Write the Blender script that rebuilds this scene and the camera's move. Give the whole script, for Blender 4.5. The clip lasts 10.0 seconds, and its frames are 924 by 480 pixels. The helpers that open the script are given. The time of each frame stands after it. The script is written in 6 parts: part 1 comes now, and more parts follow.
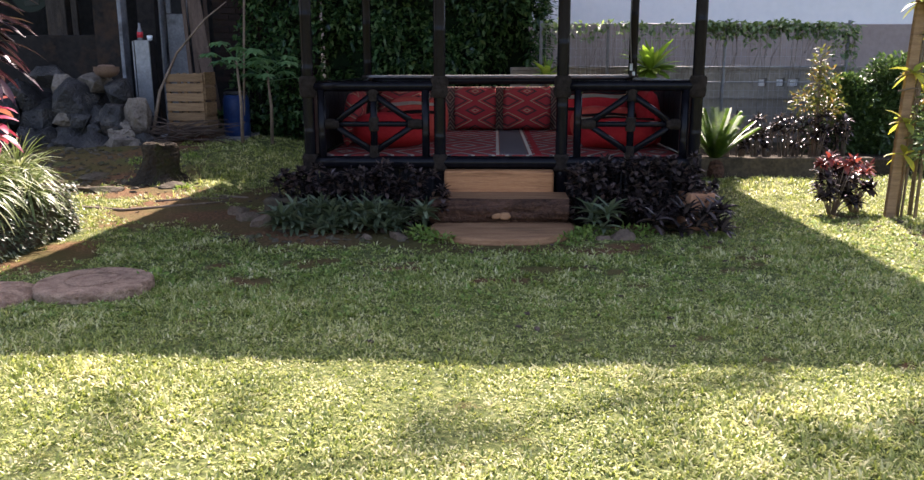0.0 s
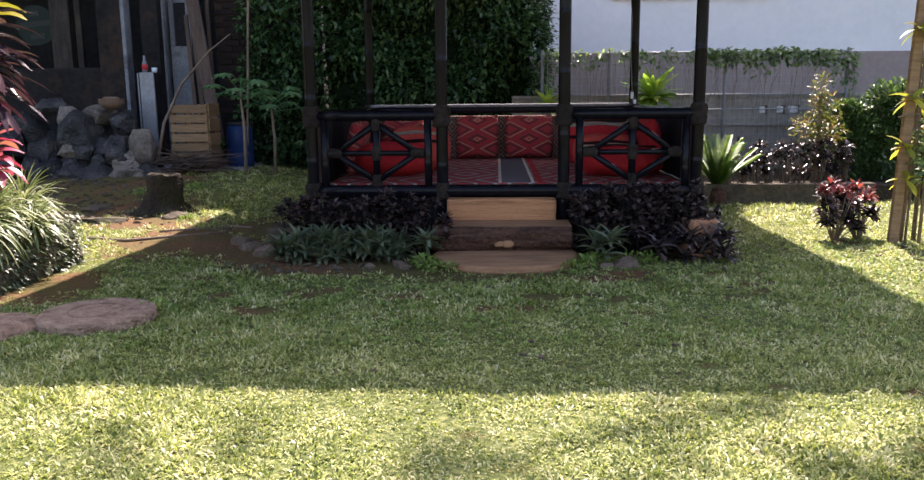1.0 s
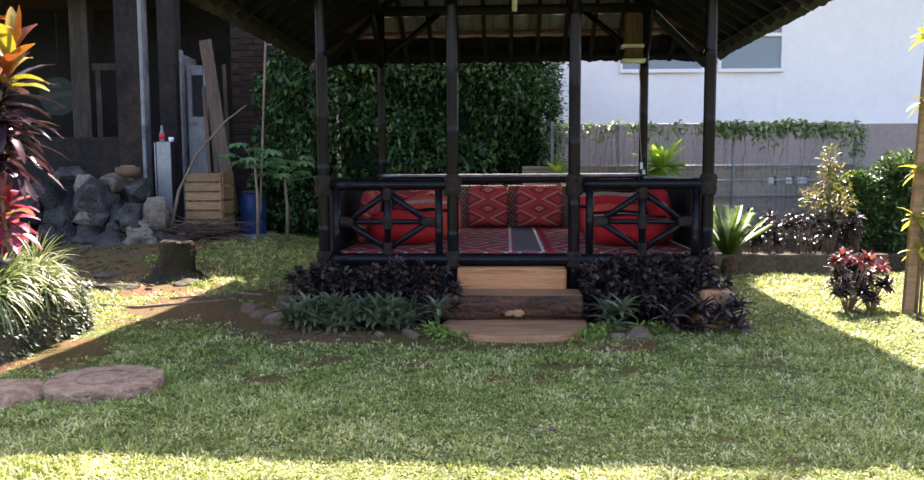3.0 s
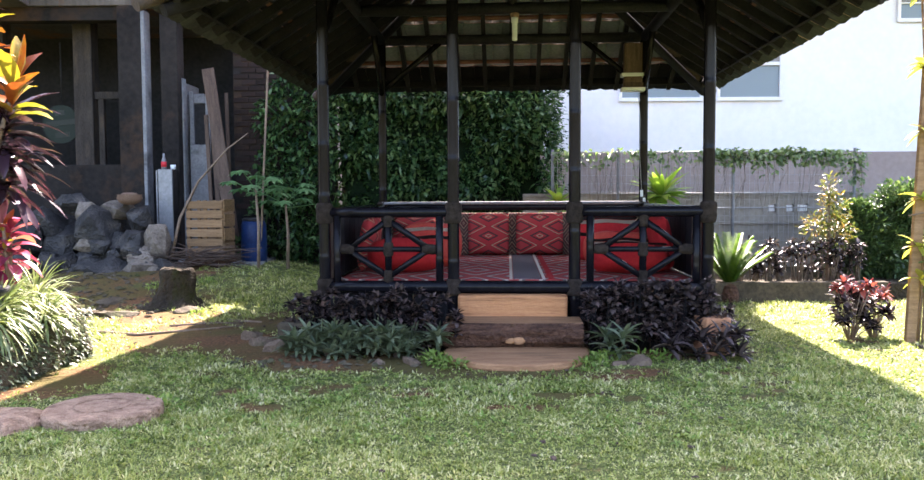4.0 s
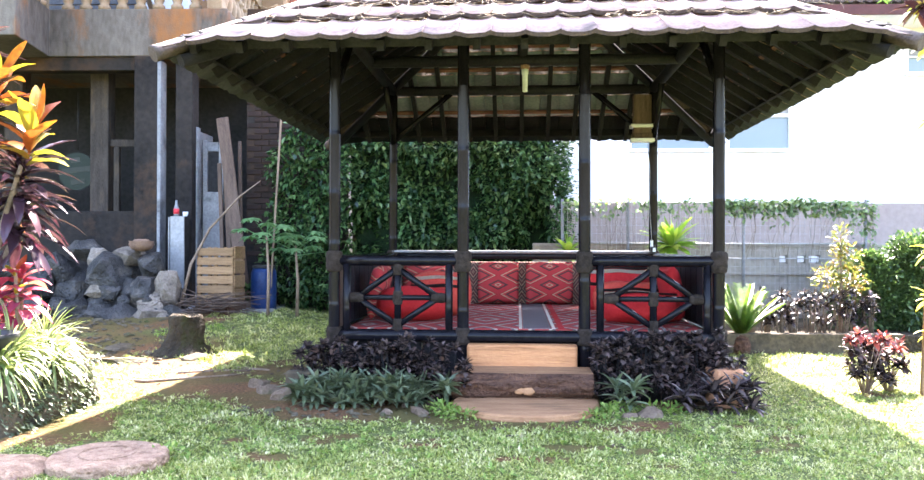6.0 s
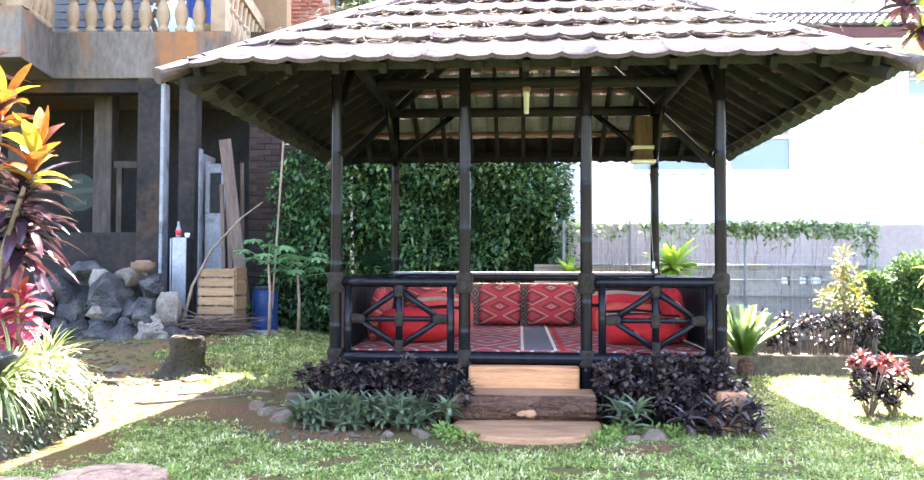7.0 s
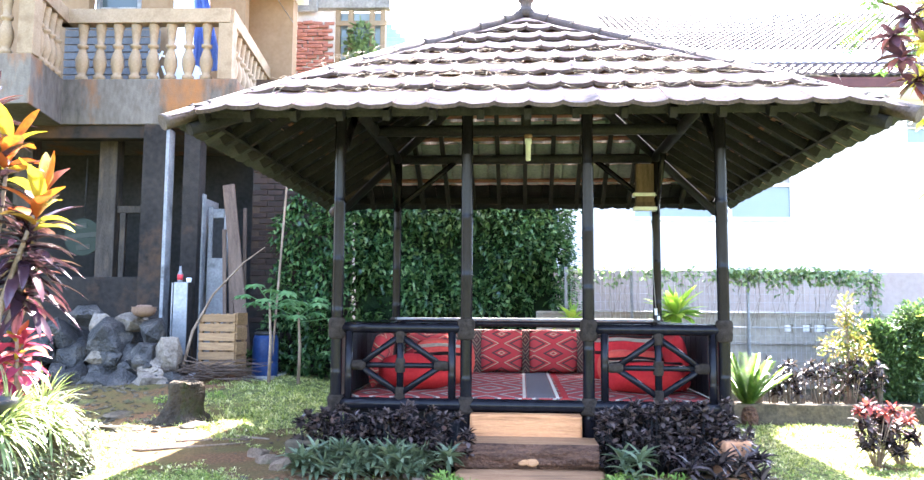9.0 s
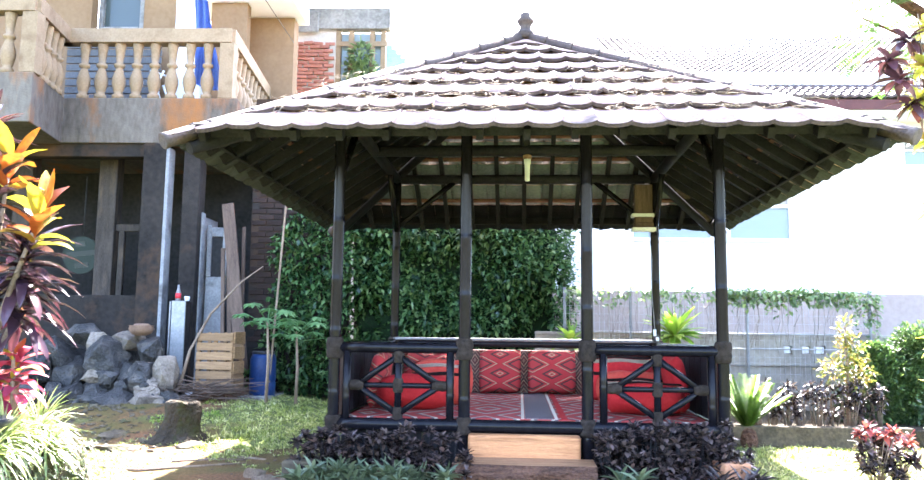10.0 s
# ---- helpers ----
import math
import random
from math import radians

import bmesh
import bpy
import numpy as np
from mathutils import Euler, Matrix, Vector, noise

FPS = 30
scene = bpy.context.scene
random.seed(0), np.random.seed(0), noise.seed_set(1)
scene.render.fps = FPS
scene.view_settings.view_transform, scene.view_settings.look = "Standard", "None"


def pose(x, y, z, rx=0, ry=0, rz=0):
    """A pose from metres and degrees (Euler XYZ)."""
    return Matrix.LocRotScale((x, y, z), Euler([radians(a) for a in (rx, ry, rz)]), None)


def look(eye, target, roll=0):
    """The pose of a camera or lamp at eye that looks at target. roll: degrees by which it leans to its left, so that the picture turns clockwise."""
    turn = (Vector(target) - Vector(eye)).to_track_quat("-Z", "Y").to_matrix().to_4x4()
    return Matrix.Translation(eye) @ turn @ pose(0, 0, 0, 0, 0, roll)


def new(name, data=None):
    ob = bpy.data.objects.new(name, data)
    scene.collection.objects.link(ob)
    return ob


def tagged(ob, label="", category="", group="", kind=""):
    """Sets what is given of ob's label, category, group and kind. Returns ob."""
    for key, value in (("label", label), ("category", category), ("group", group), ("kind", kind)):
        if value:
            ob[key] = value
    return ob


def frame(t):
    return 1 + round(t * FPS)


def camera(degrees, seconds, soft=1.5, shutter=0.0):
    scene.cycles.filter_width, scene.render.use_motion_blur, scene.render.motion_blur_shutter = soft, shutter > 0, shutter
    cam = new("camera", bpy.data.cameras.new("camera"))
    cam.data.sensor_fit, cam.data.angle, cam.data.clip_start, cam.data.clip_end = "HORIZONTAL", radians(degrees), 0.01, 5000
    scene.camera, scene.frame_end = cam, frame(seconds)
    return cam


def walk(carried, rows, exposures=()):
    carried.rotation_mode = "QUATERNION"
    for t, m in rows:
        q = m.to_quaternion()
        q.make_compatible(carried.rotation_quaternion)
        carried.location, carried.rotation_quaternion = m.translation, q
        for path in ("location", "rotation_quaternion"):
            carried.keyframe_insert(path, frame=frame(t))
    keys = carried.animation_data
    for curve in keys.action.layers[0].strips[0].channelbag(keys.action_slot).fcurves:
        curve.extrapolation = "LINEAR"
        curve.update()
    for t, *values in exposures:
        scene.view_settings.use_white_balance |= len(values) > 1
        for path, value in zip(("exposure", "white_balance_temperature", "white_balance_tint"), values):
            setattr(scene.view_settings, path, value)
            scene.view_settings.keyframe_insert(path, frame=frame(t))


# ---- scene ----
cam = camera(60.0, 10.0, soft=1.4)
EYE = (0.0, 0.0, 1.05)
# seconds, turn to the left, tilt upwards, roll
ROWS = [
    (0.0, 0.00, -12.00, -0.11),
    (0.5, 0.14, -11.22, -0.36),
    (1.0, 0.21, -9.98, -0.54),
    (1.5, 0.15, -8.44, -0.33),
    (2.0, 0.62, -6.99, -0.15),
    (2.5, 0.89, -6.03, -0.29),
    (4.0, 0.95, -3.10, -0.27),
    (4.5, 0.99, -2.27, -0.39),
    (5.0, 1.22, -1.25, -0.33),
    (5.5, 1.52, -0.38, 0.05),
    (7.0, 1.76, 1.91, 0.16),
    (7.5, 1.67, 2.80, 0.37),
    (8.0, 1.62, 3.77, 0.39),
    (8.5, 1.65, 4.32, 0.44),
    (9.0, 1.91, 5.20, 0.42),
    (9.5, 1.99, 5.99, 0.66),
    (10.0, 1.84, 6.62, 0.68),
]
walk(cam, [(t, pose(*EYE) @ pose(0, 0, 0, 0, 0, yaw) @ pose(0, 0, 0, 90 + tilt) @ pose(0, 0, 0, 0, 0, roll)) for t, yaw, tilt, roll in ROWS],
     exposures=[(0.0, 1.98, 6800, 22), (2.0, 2.18, 6800, 22), (4.0, 3.18, 6750, 20), (5.5, 4.0, 6600, 18), (7.0, 4.42, 6450, 17), (10.0, 4.5, 6200, 15)])

# ---- light ----
SUN = Vector((0.15, 0.83, 1.0)).normalized()
world = bpy.data.worlds.new("sky")
scene.world = world
world.use_nodes = True
sky = world.node_tree.nodes.new("ShaderNodeTexSky")
sky.sky_type, sky.sun_disc = "NISHITA", False
sky.sun_elevation, sky.sun_rotation = math.asin(SUN.z), math.atan2(SUN.x, SUN.y)
sky.air_density, sky.dust_density = 1.0, 2.5
world.node_tree.nodes["Background"].inputs[1].default_value = 0.113
world.node_tree.links.new(sky.outputs[0], world.node_tree.nodes["Background"].inputs[0])
sun = new("sun", bpy.data.lights.new("sun", "SUN"))
sun.data.energy, sun.data.angle, sun.data.color = 4.4, radians(0.9), (1.0, 0.93, 0.86)
sun.matrix_world = look(SUN * 60, (0, 0, 0))

# ---- materials ----
def put_node(nt, kind, **values):
    n = nt.nodes.new("ShaderNode" + kind)
    for key, v in values.items():
        if isinstance(v, bpy.types.NodeSocket):
            nt.links.new(v, n.inputs[int(key[1:])])
        elif key[0] == "i" and key[1:].isdigit():
            n.inputs[int(key[1:])].default_value = v
        else:
            setattr(n, key, v)
    return n


def rgba(c):
    return (c[0], c[1], c[2], 1.0)


def math_node(nt, op, a, b=0.0, c=0.0):
    return put_node(nt, "Math", operation=op, i0=a, i1=b, i2=c).outputs[0]


def ramp(nt, fac, stops, mode="LINEAR"):
    r = put_node(nt, "ValToRGB", i0=fac)
    r.color_ramp.interpolation = mode
    while len(r.color_ramp.elements) < len(stops):
        r.color_ramp.elements.new(1.0)
    for e, (p, c) in zip(r.color_ramp.elements, stops):
        e.position, e.color = p, rgba(c)
    return r.outputs[0]


def mixed(nt, fac, a, b, blend="MIX"):
    m = put_node(nt, "Mix", data_type="RGBA", blend_type=blend)
    for k, v in ((0, fac), (6, a), (7, b)):
        if isinstance(v, bpy.types.NodeSocket):
            nt.links.new(v, m.inputs[k])
        else:
            m.inputs[k].default_value = rgba(v) if k > 0 else v
    return m.outputs[2]


def start(name):
    m = bpy.data.materials.new(name)
    m.use_nodes = True
    return m, m.node_tree, m.node_tree.nodes["Principled BSDF"]


def finish(nt, bsdf, colour, rough=0.6, bump=0.3, bscale=60.0, dist=0.01, metal=0.0, spec=0.5, height=None, clear=0.0):
    nt.links.new(colour, bsdf.inputs["Base Color"])
    bsdf.inputs["Roughness"].default_value = rough
    bsdf.inputs["Metallic"].default_value = metal
    bsdf.inputs["Specular IOR Level"].default_value = spec
    bsdf.inputs["Coat Weight"].default_value = clear
    if bump:
        if height is None:
            co = put_node(nt, "TexCoord").outputs["Object"]
            height = put_node(nt, "TexNoise", i0=co, i2=bscale, i3=5.0).outputs[0]
        b = put_node(nt, "Bump", i0=bump, i1=dist)
        nt.links.new(height, b.inputs["Height"])
        nt.links.new(b.outputs[0], bsdf.inputs["Normal"])


def mat(name, c1, c2, scale=3.0, rough=0.6, bump=0.3, bscale=60.0, dist=0.01, metal=0.0, spec=0.22, stretch=(1, 1, 1), stain=None, per=0.25, clear=0.0):
    """A worn surface: two scales of noise between two colours, a few stains, and some difference from piece to piece."""
    m, nt, b = start(name)
    co = put_node(nt, "TexCoord").outputs["Object"]
    co = put_node(nt, "Mapping", i0=co, i3=stretch).outputs[0]
    big = put_node(nt, "TexNoise", i0=co, i2=scale, i3=4.0).outputs[0]
    fine = put_node(nt, "TexNoise", i0=co, i2=scale * 9, i3=5.0).outputs[0]
    f = math_node(nt, "MULTIPLY_ADD", fine, 0.55, math_node(nt, "MULTIPLY", big, 0.6))
    col = ramp(nt, f, ((0.38, c1), (0.75, c2)))
    if stain:
        s = put_node(nt, "TexNoise", i0=co, i2=scale * 0.7, i3=7.0, i4=0.65).outputs[0]
        col = mixed(nt, ramp(nt, s, ((0.52, (0, 0, 0)), (0.68, (1, 1, 1)))), col, stain)
    if per:
        rnd = put_node(nt, "ObjectInfo").outputs["Random"]
        isl = put_node(nt, "NewGeometry").outputs["Random Per Island"]
        v = math_node(nt, "MULTIPLY_ADD", math_node(nt, "ADD", rnd, isl), per, 1.0 - per)
        col = mixed(nt, 1.0, col, put_node(nt, "CombineColor", i0=v, i1=v, i2=v).outputs[0], "MULTIPLY")
    finish(nt, b, col, rough, bump, bscale, dist, metal, spec, None, clear)
    return m


def leafy(name, stops, rough=0.4, through_leaf=0.35, spec=0.5, glow=1.3, patch=0.0):
    """Leaves: a colour for each leaf, veined, thin enough to let light through."""
    m, nt, b = start(name)
    isl = put_node(nt, "NewGeometry").outputs["Random Per Island"]
    co = put_node(nt, "TexCoord").outputs["Object"]
    no = put_node(nt, "TexNoise", i0=co, i2=35.0, i3=3.0).outputs[0]
    f = math_node(nt, "MULTIPLY_ADD", no, 0.3, math_node(nt, "MULTIPLY", isl, 0.8))
    if patch:
        pn = put_node(nt, "TexNoise", i0=co, i2=3.2, i3=5.0).outputs[0]
        f = math_node(nt, "MULTIPLY_ADD", math_node(nt, "SUBTRACT", pn, 0.5), patch, f)
    col = ramp(nt, f, stops)
    finish(nt, b, col, rough, 0.15, 90.0, 0.004, 0.0, spec)
    tr = put_node(nt, "BsdfTranslucent")
    bright = mixed(nt, 1.0, col, (glow, glow * 1.05, glow * 0.7), "MULTIPLY")
    nt.links.new(bright, tr.inputs[0])
    mx = put_node(nt, "MixShader", i0=through_leaf)
    nt.links.new(b.outputs[0], mx.inputs[1])
    nt.links.new(tr.outputs[0], mx.inputs[2])
    nt.links.new(mx.outputs[0], nt.nodes["Material Output"].inputs[0])
    return m


def woven(name, a, b, u, v, rings, stops, weave=300.0):
    """A kilim: rows of nested diamonds; a and b say how many to the metre along the axes u and v."""
    m, nt, bs = start(name)
    co = put_node(nt, "TexCoord").outputs["Object"]
    xyz = put_node(nt, "SeparateXYZ", i0=co).outputs
    pu = math_node(nt, "ABSOLUTE", math_node(nt, "SUBTRACT", math_node(nt, "FRACT", math_node(nt, "MULTIPLY", xyz[u], a)), 0.5))
    pv = math_node(nt, "ABSOLUTE", math_node(nt, "SUBTRACT", math_node(nt, "FRACT", math_node(nt, "MULTIPLY", xyz[v], b)), 0.5))
    steps = math_node(nt, "DIVIDE", math_node(nt, "ROUND", math_node(nt, "MULTIPLY", math_node(nt, "ADD", pu, pv), 24.0)), 24.0)
    d = math_node(nt, "FRACT", math_node(nt, "MULTIPLY", steps, rings))
    col = ramp(nt, d, stops, "CONSTANT")
    wear = put_node(nt, "TexNoise", i0=co, i2=9.0, i3=6.0).outputs[0]
    col = mixed(nt, math_node(nt, "MULTIPLY", wear, 0.3), col, (0.22, 0.13, 0.11))
    finish(nt, bs, col, 0.9, 0.4, weave, 0.004, 0.0, 0.2)
    return m


BAMBOO = mat("black_bamboo", (0.003, 0.003, 0.0045), (0.011, 0.01, 0.013), 5, 0.17, 0.12, 30, 0.004, spec=0.13, stretch=(4, 4, 1), per=0.2)
FIBRE = mat("palm_fibre", (0.013, 0.01, 0.0085), (0.055, 0.042, 0.035), 30, 0.95, 1.0, 160, 0.02, spec=0.1)
BEAM = mat("dark_beam", (0.007, 0.007, 0.009), (0.02, 0.019, 0.023), 6, 0.6, 0.4, 50, spec=0.1)
BATTEN = mat("roof_batten", (0.09, 0.045, 0.034), (0.17, 0.085, 0.065), 7, 0.8, 0.4)
TILE = mat("roof_tile", (0.3, 0.185, 0.155), (0.5, 0.35, 0.31), 6, 0.55, 0.4, 45, 0.006, stain=(0.17, 0.125, 0.115), per=0.2)
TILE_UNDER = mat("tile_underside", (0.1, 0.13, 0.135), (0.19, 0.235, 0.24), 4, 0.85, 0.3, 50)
# Darker copy of the underside, with the eave's shade in its colour.
EAVE_UNDER = mat("eave_shade_underside", (0.02, 0.023, 0.027), (0.055, 0.062, 0.07), 4, 0.85, 0.3, 50)
RIDGE = mat("ridge_tile", (0.04, 0.03, 0.027), (0.1, 0.075, 0.067), 7, 0.75, 0.6, 60, stain=(0.06, 0.05, 0.044))
STRAW = mat("dry_straw", (0.34, 0.26, 0.18), (0.52, 0.43, 0.33), 8, 0.9, 0)
WOOD = mat("pale_wood", (0.38, 0.155, 0.065), (0.57, 0.28, 0.13), 3, 0.6, 0.5, 40, stretch=(1, 6, 14), per=0.15, stain=(0.22, 0.09, 0.04))
STEP_WOOD = mat("worn_step_wood", (0.25, 0.12, 0.058), (0.44, 0.24, 0.125), 3, 0.7, 0.5, 40, stretch=(1, 6, 14), per=0.1, stain=(0.17, 0.095, 0.052))
# Near-black hedge core: the shade between leaves is put into its colour.
HEDGE_SHADE = mat("hedge_shade", (0.004, 0.009, 0.005), (0.014, 0.03, 0.014), 9, 0.95, 0.5, 60, spec=0.05, per=0)
CRATE = mat("crate_wood", (0.15, 0.085, 0.042), (0.3, 0.185, 0.098), 4, 0.75, 0.5, 50, stretch=(1, 4, 12), per=0.4)
OLD_WOOD = mat("old_wood", (0.045, 0.03, 0.024), (0.12, 0.082, 0.062), 4, 0.8, 0.6, 40, stretch=(8, 8, 1), per=0.3)
BARK = mat("bark", (0.03, 0.015, 0.01), (0.18, 0.09, 0.058), 9, 0.9, 1.0, 30, 0.08, stretch=(0.5, 4, 4), per=0.1)
RUNNER = mat("dry_runner", (0.16, 0.13, 0.105), (0.3, 0.25, 0.2), 8, 0.9, 0.3, 70)
TWIG = mat("twig", (0.12, 0.085, 0.06), (0.3, 0.22, 0.16), 8, 0.85, 0.5, 70)
MOSS_STONE = mat("mossy_stone", (0.04, 0.032, 0.022), (0.13, 0.105, 0.07), 5, 0.9, 0.9, 30, 0.02, stain=(0.05, 0.06, 0.018))
SLAB = mat("round_slab", (0.23, 0.13, 0.085), (0.56, 0.37, 0.25), 16, 0.8, 1.0, 48, 0.05, stain=(0.22, 0.13, 0.085))
ROCK = mat("boulder", (0.006, 0.0055, 0.0055), (0.045, 0.042, 0.04), 7, 0.5, 1.0, 34, 0.04, stain=(0.09, 0.078, 0.066), per=0.5, spec=0.45)
STUMP = mat("mossy_stump", (0.016, 0.012, 0.008), (0.06, 0.045, 0.028), 12, 0.95, 1.0, 34, 0.05, stretch=(1, 1, 0.35), stain=(0.035, 0.04, 0.012))
ROCK_PALE = mat("pale_boulder", (0.1, 0.08, 0.062), (0.27, 0.225, 0.18), 4, 0.8, 1.0, 26, 0.03, stain=(0.07, 0.055, 0.045), per=0.25)
BRICKISH = mat("brick_block", (0.3, 0.13, 0.07), (0.46, 0.24, 0.13), 6, 0.85, 0.6)
CONCRETE = mat("weathered_concrete", (0.15, 0.145, 0.14), (0.32, 0.31, 0.295), 2, 0.85, 0.5, 40, stain=(0.07, 0.062, 0.055), per=0.1)
RUSTY = mat("rust_streaked_concrete", (0.068, 0.056, 0.046), (0.155, 0.133, 0.112), 1.3, 0.85, 0.5, 40, stretch=(1.4, 1, 0.6), stain=(0.235, 0.095, 0.028), per=0.05)
# Very dark base colours for the ground floor's timber and stained plaster.
DARK_TIMBER = mat("dark_timber", (0.02, 0.017, 0.015), (0.065, 0.053, 0.045), 3, 0.85, 0.5, 40, stretch=(4, 4, 1), stain=(0.085, 0.06, 0.042), per=0.1)
DARK_WALL = mat("dark_plaster", (0.009, 0.008, 0.008), (0.03, 0.025, 0.022), 1.6, 0.9, 0.5, 30, stain=(0.065, 0.036, 0.02), per=0.05)
# Inside walls: the darkness of the unlit rooms is put into the colour.
INSIDE = mat("interior_shade", (0.015, 0.015, 0.016), (0.035, 0.034, 0.035), 2, 0.9, 0.2, per=0)
CREAM = mat("cream_plaster", (0.185, 0.11, 0.057), (0.235, 0.15, 0.084), 2, 0.8, 0.15, 60, per=0.03)
BALUSTER = mat("cream_baluster", (0.2, 0.136, 0.08), (0.28, 0.205, 0.131), 5, 0.7, 0.2, 50, stain=(0.17, 0.11, 0.063), per=0.12)
WHITE = mat("white_plaster", (0.74, 0.74, 0.75), (0.82, 0.81, 0.81), 1.2, 0.8, 0.1, 60, per=0.0)
MAUVE = mat("mauve_plaster", (0.27, 0.21, 0.188), (0.35, 0.285, 0.256), 1.5, 0.85, 0.2, 50, per=0.0)
GREY_WALL = mat("grey_block_wall", (0.24, 0.215, 0.19), (0.38, 0.345, 0.305), 1.8, 0.9, 0.5, 35, stain=(0.19, 0.165, 0.14), per=0.04)
CURB = mat("stained_curb", (0.04, 0.032, 0.022), (0.125, 0.095, 0.062), 3.5, 0.9, 0.6, 40, stain=(0.03, 0.028, 0.018), per=0.04)
METAL = mat("galvanised_sheet", (0.17, 0.175, 0.185), (0.3, 0.305, 0.315), 4, 0.5, 0.1, 30, metal=0.4, stain=(0.2, 0.19, 0.18))
PALE_PAINT = mat("chalky_grey_paint", (0.14, 0.145, 0.155), (0.27, 0.275, 0.285), 4, 0.7, 0.25, 30, stain=(0.1, 0.1, 0.105), per=0.05)
WIRE = mat("fence_wire", (0.3, 0.3, 0.3), (0.45, 0.45, 0.45), 6, 0.5, 0, metal=0.7)
RED_ROOF = mat("neighbour_tile", (0.055, 0.04, 0.038), (0.1, 0.074, 0.07), 4, 0.75, 0.3, per=0.25)
MAROON = mat("maroon_fascia", (0.06, 0.02, 0.019), (0.1, 0.035, 0.032), 5, 0.5, 0.1, per=0)
# Front edges: moss-dark, plus the shadow under each row put into the colour.
EDGE = mat("mossy_shadow_edge", (0.03, 0.021, 0.02), (0.085, 0.062, 0.056), 8, 0.9, 0.5, per=0.1)
SHUTTER = mat("grey_shutter", (0.05, 0.05, 0.052), (0.1, 0.1, 0.104), 5, 0.55, 0.2, 40, per=0.25)
# Very dark brown brick for the yard wall.
BRICK_DARK = mat("blackish_brick", (0.016, 0.011, 0.01), (0.036, 0.022, 0.018), 8, 0.95, 0.6, per=0.4)
SMALL_STONE = mat("bed_stone", (0.075, 0.05, 0.034), (0.19, 0.135, 0.095), 8, 0.9, 0.8, stain=(0.07, 0.065, 0.03))
BRICK = mat("red_brick", (0.23, 0.08, 0.058), (0.4, 0.18, 0.135), 8, 0.9, 0.6, per=0.35)
MORTAR = mat("mortar", (0.4, 0.36, 0.33), (0.55, 0.5, 0.46), 8, 0.95, 0.5, per=0)
GREEN_ROOF = mat("green_sheet_roof", (0.16, 0.23, 0.205), (0.22, 0.3, 0.27), 4, 0.5, 0.1, per=0)
BLACK = mat("black_plastic", (0.015, 0.015, 0.016), (0.035, 0.035, 0.036), 8, 0.4, 0.1)
BLUE = mat("blue_plastic", (0.005, 0.017, 0.07), (0.012, 0.036, 0.12), 4, 0.45, 0.1)
BLUE_CLOTH = mat("blue_cloth", (0.07, 0.12, 0.4), (0.22, 0.32, 0.65), 5, 0.9, 0.4, 30, stretch=(6, 6, 0.5))
LAMP_WHITE = mat("lamp_white", (0.52, 0.56, 0.6), (0.64, 0.68, 0.72), 8, 0.35, 0)
SIGN_GREEN = mat("sign_green", (0.006, 0.013, 0.009), (0.009, 0.019, 0.013), 5, 0.5, 0)
SIGN_PALE = mat("sign_pale", (0.022, 0.027, 0.023), (0.03, 0.036, 0.03), 5, 0.5, 0)
BOTTLE_RED = mat("bottle_red", (0.4, 0.02, 0.03), (0.6, 0.05, 0.06), 5, 0.35, 0)
CLAY = mat("clay", (0.12, 0.075, 0.055), (0.24, 0.15, 0.1), 8, 0.85, 0.5)
FOAM = mat("mattress_edge", (0.34, 0.29, 0.24), (0.5, 0.44, 0.37), 7, 0.9, 0.3)
RED_CLOTH = mat("red_cloth", (0.33, 0.01, 0.014), (0.46, 0.024, 0.024), 5, 0.85, 0.35, 200, per=0.1)
ORANGE_CLOTH = mat("orange_red_cloth", (0.42, 0.038, 0.028), (0.54, 0.08, 0.05), 5, 0.85, 0.35, 200, per=0.1)
BLACK_CLOTH = mat("black_cloth", (0.02, 0.014, 0.014), (0.04, 0.025, 0.025), 5, 0.9, 0.3, 200)
PALE_CLOTH = mat("pale_cloth", (0.55, 0.46, 0.36), (0.68, 0.58, 0.48), 5, 0.9, 0.3, 200)
KILIM_RED = woven("red_kilim", 2.6, 5.2, 0, 2, 2.0, ((0, (0.4, 0.02, 0.025)), (0.5, (0.05, 0.015, 0.015)), (0.62, (0.42, 0.022, 0.025)), (0.82, (0.42, 0.28, 0.17)), (0.9, (0.3, 0.015, 0.018))))
KILIM_BROWN = woven("brown_kilim", 4.0, 3.0, 0, 2, 4.0, ((0, (0.06, 0.035, 0.03)), (0.3, (0.3, 0.19, 0.12)), (0.5, (0.08, 0.025, 0.022)), (0.75, (0.22, 0.13, 0.09)), (0.9, (0.04, 0.025, 0.022))))
RUG = woven("rug_field", 1.7, 1.0, 0, 1, 4.0, ((0, (0.38, 0.04, 0.038)), (0.2, (0.5, 0.4, 0.33)), (0.32, (0.34, 0.03, 0.03)), (0.5, (0.12, 0.085, 0.09)), (0.6, (0.5, 0.41, 0.34)), (0.72, (0.36, 0.04, 0.04)), (0.9, (0.2, 0.06, 0.055))))
RUG_DARK = woven("rug_dark_band", 9.0, 5.0, 0, 1, 3.0, ((0, (0.06, 0.06, 0.08)), (0.4, (0.25, 0.21, 0.2)), (0.6, (0.08, 0.05, 0.06)), (0.85, (0.4, 0.34, 0.28))))
